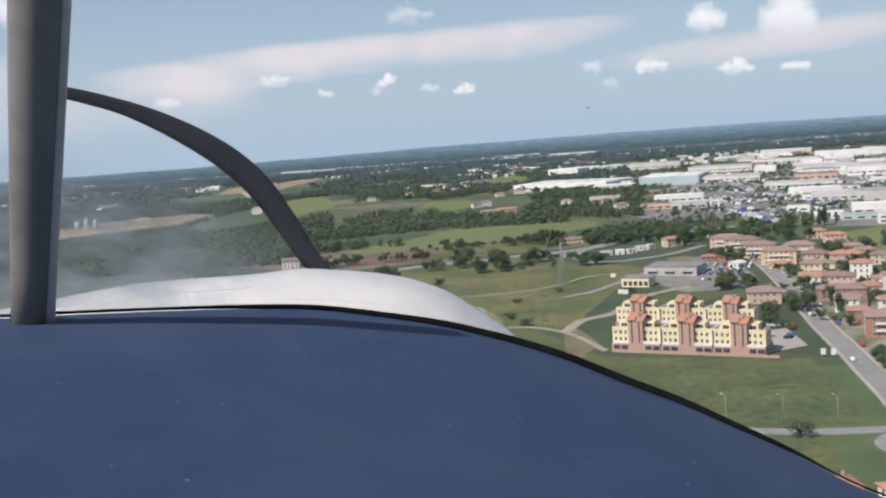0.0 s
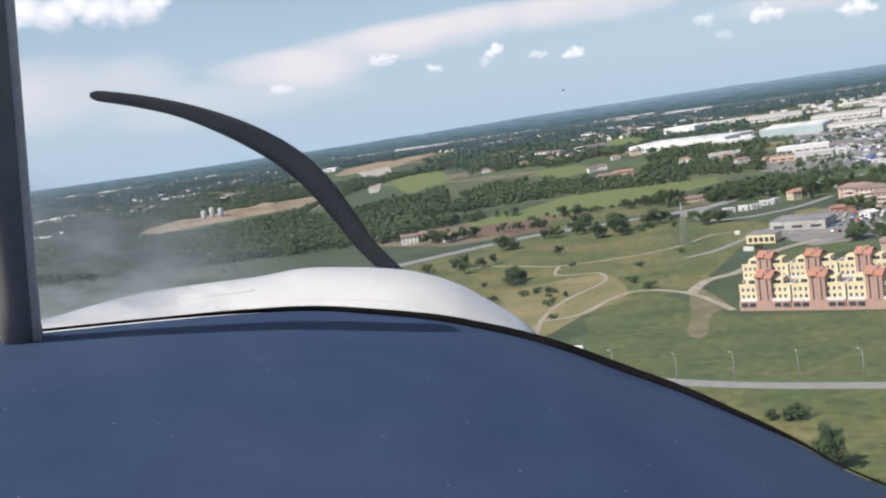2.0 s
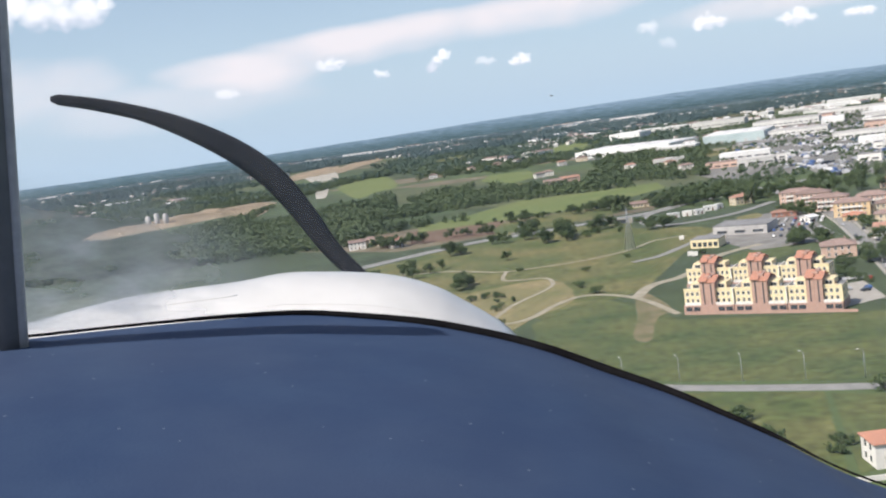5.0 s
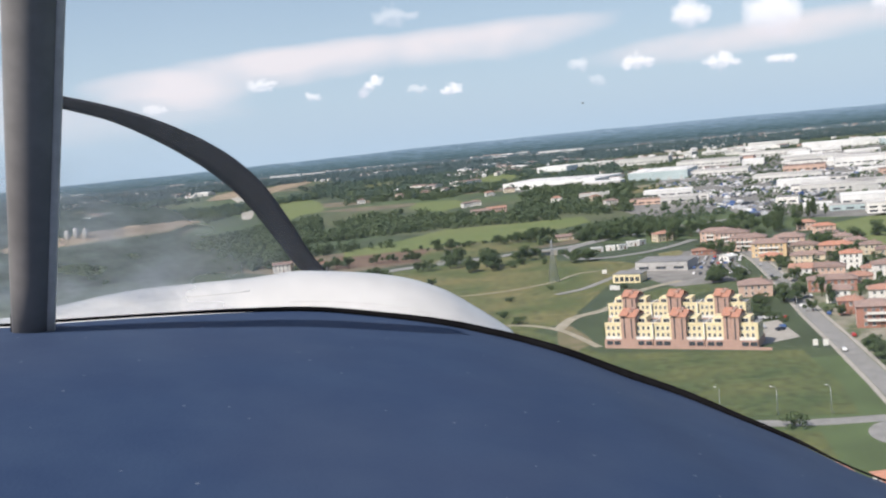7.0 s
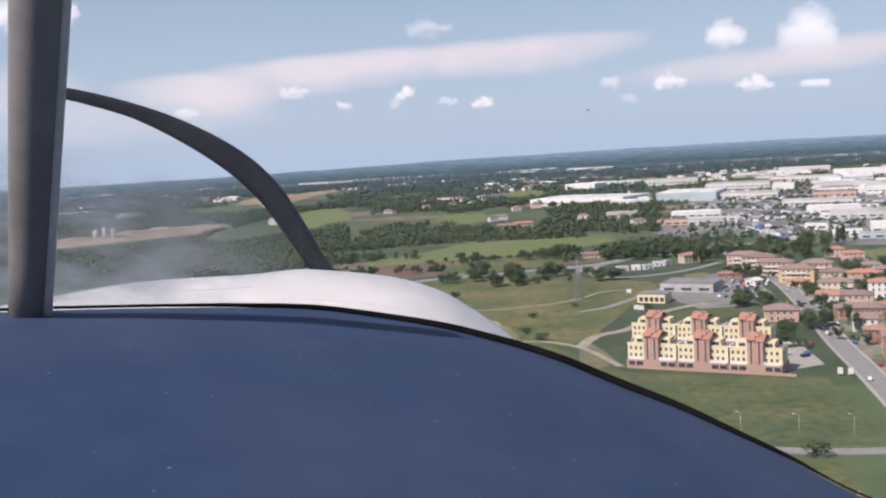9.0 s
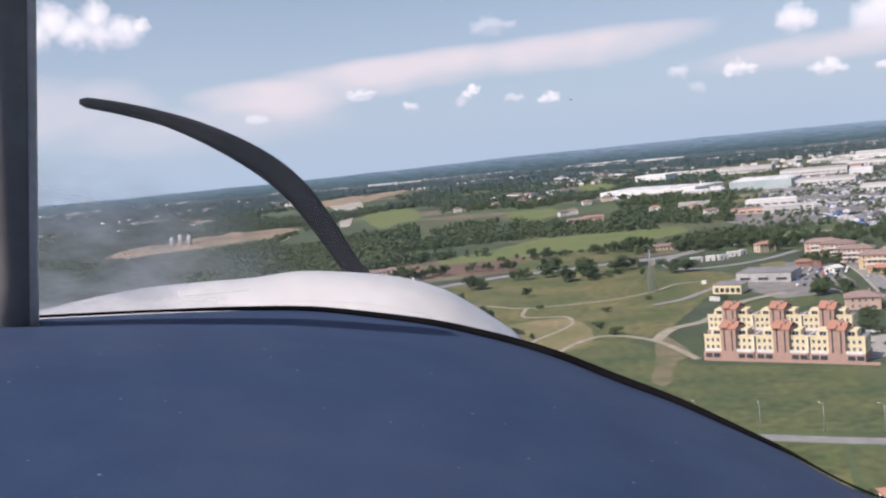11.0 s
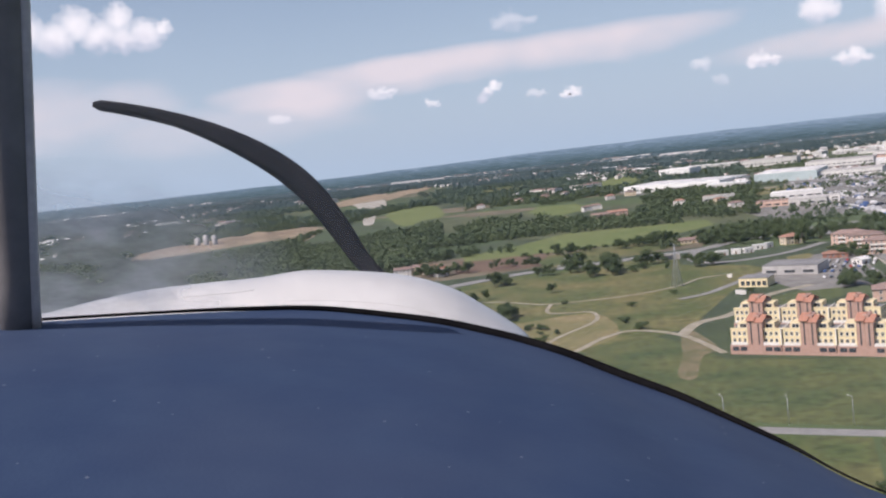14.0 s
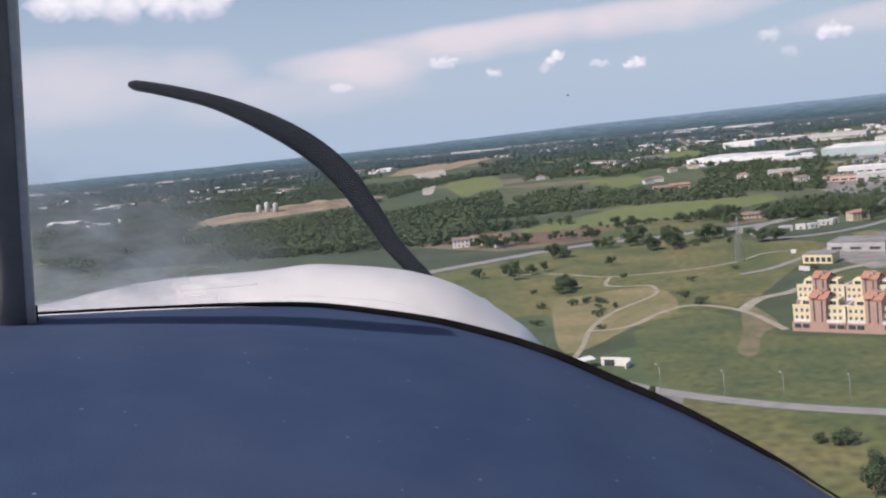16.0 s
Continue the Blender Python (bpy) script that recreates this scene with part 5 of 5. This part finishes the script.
# meadow, gardens and the edge of the town
scatter([
    ("round", 0, 690, 2, 70, 12, 0.85), ("bush", 64, 420, 5, 3, 10, 1.0), ("round", 190, 395, 8, 14, 30, 0.8), ("round", 215, 470, 8, 20, 40, 0.75),
    ("bush", 222, 500, 24, 30, 120, 1.2), ("round", 205, 560, 10, 26, 60, 0.6), ("tall", 215, 520, 8, 30, 90, 0.55), ("round", 246, 560, 10, 20, 70, 0.65),
    ("round", 228, 500, 9, 24, 120, 0.6), ("bush", 230, 470, 26, 40, 90, 1.2), ("round", 225, 600, 12, 30, 70, 0.65), ("round", 226, 800, 22, 30, 50, 1.15),
    ("round", 262, 860, 12, 22, 30, 1.1),
])
# behind the town
scatter([
    ("tall", 298.1, 859.7, 5, 14, 8, 1.2), ("round", 289.6, 686.0, 5, 14, 8, 1.1),
])


def woods(name, label, spots, mat, size, clumps, spread):
    """A wood as one mesh of many crowns, each of a few leaf clumps."""
    g = np.random.default_rng(5)
    pool = []
    for _ in range(7):
        pool.append(crown_arrays(g, clumps, spread, spread * 0.95, 0.2, size, 5))
    vs, fs, k = [], [], 0
    for x, y, s, i in spots:
        v, f = pool[i % 7]
        v = np.array(v) * s
        vs.append(v + np.array((x, y, 0)))
        fs.append(np.array(f) + k)
        k += len(v)
    return tagged(from_arrays(name, np.concatenate(vs).tolist(), np.concatenate(fs).tolist(), [mat]), label, "woodland", kind="stuff")


OPEN = []


def keep_clear(x, y, w, d):
    OPEN.append((x, y, w, d))


def clear(x, y):
    return any(((x - a) / w) ** 2 + ((y - b) / d) ** 2 < 1 for a, b, w, d in OPEN)


keep_clear(20.2, 1001.4, 200, 70)
keep_clear(-291.7, 1740.3, 95, 330)
keep_clear(-327, 1547, 70, 330)
keep_clear(-512, 2350, 170, 330)
keep_clear(-492, 2964, 130, 420)
keep_clear(-598.6, 2873.2, 200, 330)
keep_clear(-520, 1400, 110, 190)
keep_clear(-460, 1560, 60, 160)
keep_clear(83.5, 2214.6, 60, 230)
keep_clear(-67.2, 846.2, 90, 80)
keep_clear(33.3, 1233.8, 36, 40)
keep_clear(-35.4, 1498.4, 42, 60)
keep_clear(-53.1, 1304.1, 40, 32)
keep_clear(-180.8, 2470.2, 55, 160)
for cx, cy in ((14.7, 1419.6), (172.0, 1341.8), (48.1, 1631.3), (82.7, 1681.5), (-25.4, 1902.3), (-61.9, 1879.8), (-46.7, 2103.6), (-108.6, 1837.1), (179.7, 1203.0), (128.1, 1340.9)):
    keep_clear(cx, cy - 25, 22, 45)
keep_clear(-170.8, 1754.7, 22, 60)
spots = []
rnd = random.Random(33)
for _ in range(28000):
    y = rnd.uniform(830, 2300)
    x = y * rnd.uniform(-0.66, 0.17)
    if clear(x, y):
        continue
    v = noise.noise(Vector((x * 0.006, y * 0.0035, 1.5))) + 0.35 * noise.noise(Vector((x * 0.03, y * 0.02, 4.0)))
    left = x < -0.14 * y
    if v > (-0.66 if left else -0.16) or (980 < y < 1350 and -0.08 * y < x < 0.13 * y and v > -0.2):
        spots.append((x, y, rnd.uniform(0.8, 1.35), rnd.randrange(7)))
woods("woodland", "mixed dark green woods beyond the fields", spots, M_WOODS, 1.5, 15, 3.4)
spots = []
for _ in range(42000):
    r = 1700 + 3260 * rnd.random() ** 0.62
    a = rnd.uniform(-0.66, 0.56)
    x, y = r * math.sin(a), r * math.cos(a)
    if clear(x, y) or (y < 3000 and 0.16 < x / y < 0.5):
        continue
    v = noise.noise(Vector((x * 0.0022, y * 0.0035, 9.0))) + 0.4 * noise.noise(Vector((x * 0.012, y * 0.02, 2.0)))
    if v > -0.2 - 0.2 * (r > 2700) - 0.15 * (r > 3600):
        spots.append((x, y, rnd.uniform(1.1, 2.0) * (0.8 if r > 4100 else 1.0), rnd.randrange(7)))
# three belts by distance, each with more blue haze in its leaf colour
for label, mat, r0, r1 in (("dark green woods and hedges across the plain", M_MIDFAR, 0, 2800), ("woods far across the plain, tinted blue-green for haze", M_FAR, 2800, 4050), ("low woods along the horizon, tinted bluish for haze", M_HORIZON, 4050, 9000)):
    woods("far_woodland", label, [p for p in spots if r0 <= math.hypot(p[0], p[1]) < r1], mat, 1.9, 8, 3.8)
spots = []
for _ in range(4200):
    y = rnd.uniform(900, 2900)
    x = y * rnd.uniform(0.16, 0.52)
    if noise.noise(Vector((x * 0.012, y * 0.008, 5.0))) > 0.0:
        spots.append((x, y, rnd.uniform(0.7, 1.2), rnd.randrange(7)))
for _ in range(260):
    t = rnd.random()
    x, y = 700 + 520 * t + rnd.gauss(0, 12), 2380 + 130 * t + rnd.gauss(0, 25)
    spots.append((x, y, rnd.uniform(1.0, 1.7), rnd.randrange(7)))
woods("estate_trees", "trees between the industrial sheds", spots, M_WOODS, 1.3, 12, 3.0)

# ---- the aircraft, in its own axes: x right, y ahead, z up, from the seat's eye ----
plane = new("light_aircraft")
plane.matrix_world = aim(0, 0, 0, -5.2, -5.85, -5.4) @ pose(0, 0, 0, -90)
tagged(plane, "small white aircraft with blue glareshield, in flight", "aircraft")
EDGE = smooth_line([(-0.66, 0.84, -0.058), (-0.409, 0.895, -0.0606), (-0.346, 0.905, -0.0578), (-0.294, 0.930, -0.0559), (-0.249, 0.950, -0.0545), (-0.188, 0.980, -0.0536), (-0.121, 1.000, -0.0547), (-0.051, 1.000, -0.0617), (-0.002, 0.990, -0.0681),
                    (0.035, 0.980, -0.0753), (0.071, 0.970, -0.0835), (0.111, 0.950, -0.0946), (0.159, 0.930, -0.1123), (0.203, 0.900, -0.1267), (0.243, 0.870, -0.1427), (0.277, 0.830, -0.1564), (0.327, 0.770, -0.1793), (0.43, 0.66, -0.2)], 7)


def glare_material():
    m = bpy.data.materials.new("blue flocked glareshield")
    m.use_nodes = True
    n, l = m.node_tree.nodes, m.node_tree.links
    bsdf = n["Principled BSDF"]
    bsdf.inputs["Roughness"].default_value = 0.75
    place = n.new("ShaderNodeTexCoord").outputs["Object"]
    big = n.new("ShaderNodeTexNoise")
    big.inputs["Scale"].default_value, big.inputs["Detail"].default_value = 14.0, 8
    big.inputs["Roughness"].default_value = 0.65
    l.new(place, big.inputs["Vector"])
    ramp = n.new("ShaderNodeValToRGB")
    ramp.color_ramp.elements[0].position, ramp.color_ramp.elements[1].position = 0.38, 0.7
    ramp.color_ramp.elements[0].color, ramp.color_ramp.elements[1].color = (0.0113, 0.0328, 0.089, 1), (0.022, 0.048, 0.107, 1)
    l.new(big.outputs["Fac"], ramp.inputs[0])
    # broad greyish drifts: hazy reflection on the flock, put into its colour
    broad = n.new("ShaderNodeTexNoise")
    broad.inputs["Scale"].default_value, broad.inputs["Detail"].default_value = 3.2, 3
    l.new(place, broad.inputs["Vector"])
    sheen = n.new("ShaderNodeMix")
    sheen.data_type = "RGBA"
    sheen_mask = n.new("ShaderNodeMapRange")
    sheen_mask.inputs[1].default_value, sheen_mask.inputs[2].default_value, sheen_mask.inputs[4].default_value = 0.4, 0.65, 0.35
    l.new(broad.outputs["Fac"], sheen_mask.inputs[0]), l.new(sheen_mask.outputs[0], sheen.inputs[0])
    l.new(ramp.outputs[0], sheen.inputs[6])
    sheen.inputs[7].default_value = (0.042, 0.058, 0.104, 1)
    dots = n.new("ShaderNodeTexVoronoi")
    dots.inputs["Scale"].default_value = 46
    l.new(place, dots.inputs["Vector"])
    small = n.new("ShaderNodeMath")
    small.operation = "LESS_THAN"
    l.new(dots.outputs["Distance"], small.inputs[0])
    small.inputs[1].default_value = 0.055
    mix = n.new("ShaderNodeMix")
    mix.data_type = "RGBA"
    half = n.new("ShaderNodeMath")
    half.operation = "MULTIPLY"
    half.inputs[1].default_value = 0.26
    l.new(small.outputs[0], half.inputs[0])
    l.new(half.outputs[0], mix.inputs[0])
    l.new(sheen.outputs[2], mix.inputs[6])
    mix.inputs[7].default_value = (0.4, 0.45, 0.5, 1)
    l.new(mix.outputs[2], bsdf.inputs["Base Color"])
    grain = n.new("ShaderNodeTexNoise")
    grain.inputs["Scale"].default_value = 400
    l.new(place, grain.inputs["Vector"])
    b = n.new("ShaderNodeBump")
    b.inputs["Strength"].default_value, b.inputs["Distance"].default_value = 0.25, 0.0006
    l.new(grain.outputs["Fac"], b.inputs["Height"]), l.new(b.outputs[0], bsdf.inputs["Normal"])
    return m


M_BLUE = glare_material()
M_COWL = material("white aircraft paint", (0.67, 0.665, 0.65), (0.59, 0.585, 0.57), 6.0, 0.35, 0.05, coat=0.3)
M_POST = material("grey post paint", (0.2, 0.19, 0.185), (0.16, 0.15, 0.145), 8.0, 0.5, 0.08)
M_POST_EDGE = material("pale edge seal", (0.55, 0.52, 0.5), (0.47, 0.44, 0.42), 12.0, 0.6, 0.1)
M_BLADE = material("dark propeller paint", (0.01, 0.011, 0.014), (0.016, 0.017, 0.02), 8.0, 0.85, 0.15, gloss=0.1)
M_LINER = material("grey cabin lining", (0.3, 0.31, 0.33), (0.25, 0.26, 0.28), 5.0, 0.9, 0.1)

bm = bmesh.new()
rows = []
for i in range(15):
    s = i / 14
    row = []
    for e in EDGE:
        drop = s * (e.y - 0.28)
        row.append(bm.verts.new((e.x * (1 + 0.12 * s), e.y - drop, e.z - 0.004 - 0.045 * drop - 0.19 * drop * drop)))
    rows.append(row)
rows.append([bm.verts.new((v.co.x, v.co.y - 0.02, v.co.z - 0.25)) for v in rows[-1]])
for a, b in zip(rows, rows[1:]):
    for k in range(len(EDGE) - 1):
        bm.faces.new((a[k], a[k + 1], b[k + 1], b[k])).smooth = True
bmesh.ops.recalc_face_normals(bm, faces=bm.faces[:])
part("glareshield", bm, M_BLUE, plane, "blue flocked glareshield with pale specks")
SEAL_X, SEAL_R = (-0.6, -0.25, -0.12, -0.05, 0.02, 0.16, 0.22, 0.27, 0.3, 0.5), (0.0012, 0.0014, 0.0028, 0.0034, 0.0044, 0.005, 0.004, 0.0022, 0.0009, 0.0006)
part("edge_seal", tube([(e.x, e.y + 0.004, e.z - 0.002) for e in EDGE], [float(np.interp(e.x, SEAL_X, SEAL_R)) for e in EDGE], 8), M_RUBBER, plane, "black rubber edging of the glareshield")

# cowling: cross-sections that rise to the crest and fall away ahead
CREST = [(-0.75, -0.16), (-0.52, -0.085), (-0.4193, -0.0619), (-0.3776, -0.0518), (-0.3180, -0.0399), (-0.2585, -0.0334), (-0.1989, -0.0280), (-0.1513, -0.0211), (-0.1096, -0.0214), (-0.0619, -0.0244), (-0.0262, -0.0304), (0.0095, -0.0423), (0.0393, -0.0590), (0.0631, -0.0738), (0.0840, -0.0899), (0.115, -0.128), (0.14, -0.19), (0.165, -0.3)]
crest = smooth_line([(x, 0, z) for x, z in CREST], 7)
bm = bmesh.new()
rows = []
for y, dz, grow in ((1.01, -0.075, 0.0), (1.016, -0.04, 0.0), (1.026, -0.03, 0.0), (1.038, -0.0205, 0.0), (1.054, -0.0115, 0.0), (1.075, -0.0035, 0.0), (1.1, 0.0, 0.0),
                    (1.2, -0.013, -0.02), (1.4, -0.06, -0.08), (1.7, -0.13, -0.14), (1.95, -0.2, -0.2)):
    rows.append([bm.verts.new(((c.x + 0.12) * (1 + grow) - 0.12, y, c.z + dz)) for c in crest])
for a, b in zip(rows, rows[1:]):
    for k in range(len(crest) - 1):
        bm.faces.new((a[k], a[k + 1], b[k + 1], b[k])).smooth = True
bmesh.ops.recalc_face_normals(bm, faces=bm.faces[:])
cowl = part("cowling", bm, M_COWL, plane, "white painted engine cowling")
part("panel_seam", tube([(c.x, 1.052, c.z - 0.0128) for c in crest if -0.32 < c.x < -0.19], 0.0011, 6), M_COWL, cowl)
part("panel_seam", tube([(c.x, 1.028, c.z - 0.0292) for c in crest if -0.16 < c.x < 0.05], 0.0013, 6), M_COWL, cowl)

POST = []
for z in (-0.078, -0.02, 0.05, 0.12, 0.18, 0.222):      # leans back with the windscreen
    y = 0.866 - 0.42 * (z + 0.078)
    w = y * (0.0173 + 0.042 * (z + 0.078))
    POST.append(((-0.3825 * y - w, y, z), w))
post = part("windscreen_post", tube([p for p, _ in POST], [r for _, r in POST], 14), M_POST, plane, "dark grey windscreen post")
part("post_seal", tube([(p[0] + r * 0.93, p[1] - r * 0.2, p[2]) for p, r in POST], [0.0048] * len(POST), 8), M_POST_EDGE, post, "pale seal along the post")
part("post_foot", tube([(-0.3466, 0.868, -0.0735), (-0.3472, 0.868, -0.051)], [0.0168, 0.0162], 14), M_RUBBER, post, "black rubber foot")

prop = new("propeller")
prop.parent = plane
prop.location = (-0.045, 2.02, -0.165)
part("spinner", tube([(0, -0.05, 0), (0, 0.05, 0), (0, 0.18, 0), (0, 0.24, 0)], [0.052, 0.052, 0.034, 0.008], 16), M_COWL, prop)
SWEEP = smooth_line([(-0.03, 0, 0.03), (-0.142, 0, 0.138), (-0.197, 0, 0.214), (-0.252, 0, 0.285), (-0.317, 0, 0.34), (-0.405, 0, 0.389), (-0.503, 0, 0.428), (-0.6, 0, 0.452), (-0.684, 0, 0.466)], 4)
for turn_of in (0.0, 180.0):
    bm = bmesh.new()
    rows = []
    for i, p in enumerate(SWEEP):
        s = i / (len(SWEEP) - 1)
        along = (SWEEP[min(i + 1, len(SWEEP) - 1)] - SWEEP[max(i - 1, 0)]).normalized()
        across = Vector((-along.z, 0, along.x))
        chord = (0.036 + 0.024 * math.sin(math.pi * min(s * 1.3, 1))) * (1 - 0.45 * s ** 3) * (1.0 if i < len(SWEEP) - 1 else 0.5)
        twist = radians(42 - 30 * s)
        flat, deep = across * math.cos(twist) + Vector((0, math.sin(twist), 0)), Vector((0, math.cos(twist), 0)) - across * math.sin(twist)
        rows.append([bm.verts.new(p + flat * u * chord + deep * th * chord * 1.6) for u, th in ((-0.5, 0), (-0.25, 0.06), (0.15, 0.07), (0.5, 0), (0.15, -0.05), (-0.25, -0.04))])
    for a, b in zip(rows, rows[1:]):
        for k in range(6):
            bm.faces.new((a[k], a[(k + 1) % 6], b[(k + 1) % 6], b[k])).smooth = True
    bm.faces.new(rows[-1])
    bmesh.ops.recalc_face_normals(bm, faces=bm.faces[:])
    blade = part("blade", bm, M_BLADE, prop, "dark grey bowed propeller blade")
    blade.matrix_local = pose(0, 0, 0, 0, turn_of, 0)

# plain cabin shell round the seat
part("cabin_side", box(-1.15, -1.2, -0.75, -1.1, 0.62, -0.12), M_LINER, plane)
part("cabin_side", box(0.75, -1.2, -0.75, 0.8, 0.62, -0.32), M_LINER, plane)
part("cabin_floor", box(-1.1, -1.2, -0.8, 0.75, 0.62, -0.75), M_LINER, plane)
part("rear_wall", box(-1.1, -1.25, -0.75, 0.75, -1.2, 0.15), M_LINER, plane)


def pane_material():
    """Clear acrylic with faint gloss, a scuffed, dusty patch low down by the post, and an even veil imitating haze in
    the air.
    """
    m = bpy.data.materials.new("scuffed acrylic with haze veil")
    m.use_nodes = True
    n, l = m.node_tree.nodes, m.node_tree.links
    n.remove(n["Principled BSDF"])
    clear_of, dust_haze, gloss = n.new("ShaderNodeBsdfTransparent"), n.new("ShaderNodeBsdfTranslucent"), n.new("ShaderNodeBsdfGlossy")
    dust_haze.inputs[0].default_value = (0.72, 0.75, 0.79, 1)
    gloss.inputs["Roughness"].default_value = 0.05
    place = n.new("ShaderNodeTexCoord").outputs["Object"]
    xyz_of = n.new("ShaderNodeSeparateXYZ")
    l.new(place, xyz_of.inputs[0])
    tex = n.new("ShaderNodeTexNoise")
    tex.inputs["Scale"].default_value, tex.inputs["Detail"].default_value = 16, 6
    tilt = n.new("ShaderNodeMapping")
    tilt.inputs["Rotation"].default_value, tilt.inputs["Scale"].default_value = (0, 0.6, 0), (1, 1, 2.5)
    l.new(place, tilt.inputs[0]), l.new(tilt.outputs[0], tex.inputs["Vector"])

    def calc(op, a, b, clamp=False):
        k = n.new("ShaderNodeMath")
        k.operation, k.use_clamp = op, clamp
        for i, v in enumerate((a, b)):
            if isinstance(v, (int, float)):
                k.inputs[i].default_value = v
            else:
                l.new(v, k.inputs[i])
        return k.outputs[0]

    a = calc("POWER", calc("ABSOLUTE", calc("DIVIDE", calc("ADD", xyz_of.outputs[0], 0.34), 0.21), 0), 2.0)
    b = calc("POWER", calc("ABSOLUTE", calc("DIVIDE", calc("ADD", xyz_of.outputs[2], 0.035), 0.12), 0), 2.0)
    spot = calc("SUBTRACT", 1.0, calc("ADD", a, b), True)
    # dusty patch, plus 0.075 all over as a stand-in for aerial haze
    amount = calc("ADD", calc("MULTIPLY", spot, calc("MULTIPLY", calc("SUBTRACT", tex.outputs["Fac"], 0.22, True), 1.6)), 0.075, True)
    mix, top_mix = n.new("ShaderNodeMixShader"), n.new("ShaderNodeMixShader")
    l.new(amount, mix.inputs[0]), l.new(clear_of.outputs[0], mix.inputs[1]), l.new(dust_haze.outputs[0], mix.inputs[2])
    top_mix.inputs[0].default_value = 0.015
    l.new(mix.outputs[0], top_mix.inputs[1]), l.new(gloss.outputs[0], top_mix.inputs[2])
    l.new(top_mix.outputs[0], n["Material Output"].inputs[0])
    return m


bm = bmesh.new()
rows = []
for i in range(9):
    s = i / 8
    rows.append([bm.verts.new((e.x * (1 + 0.1 * s), (e.y + 0.012) * (1 - s) + 0.63 * s + 0.06 * math.sin(math.pi * s), (e.z - 0.004) * (1 - s) + 0.5 * s)) for e in EDGE])
for a, b in zip(rows, rows[1:]):
    for k in range(len(EDGE) - 1):
        bm.faces.new((a[k], a[k + 1], b[k + 1], b[k])).smooth = True
windscreen = part("windscreen", bm, pane_material(), plane, "clear acrylic windscreen, scuffed near the post")
windscreen.visible_shadow = False
part("bug_splat", tube([(0.114, 0.892, 0.127), (0.116, 0.893, 0.1272)], 0.0006, 6), M_POST, windscreen)
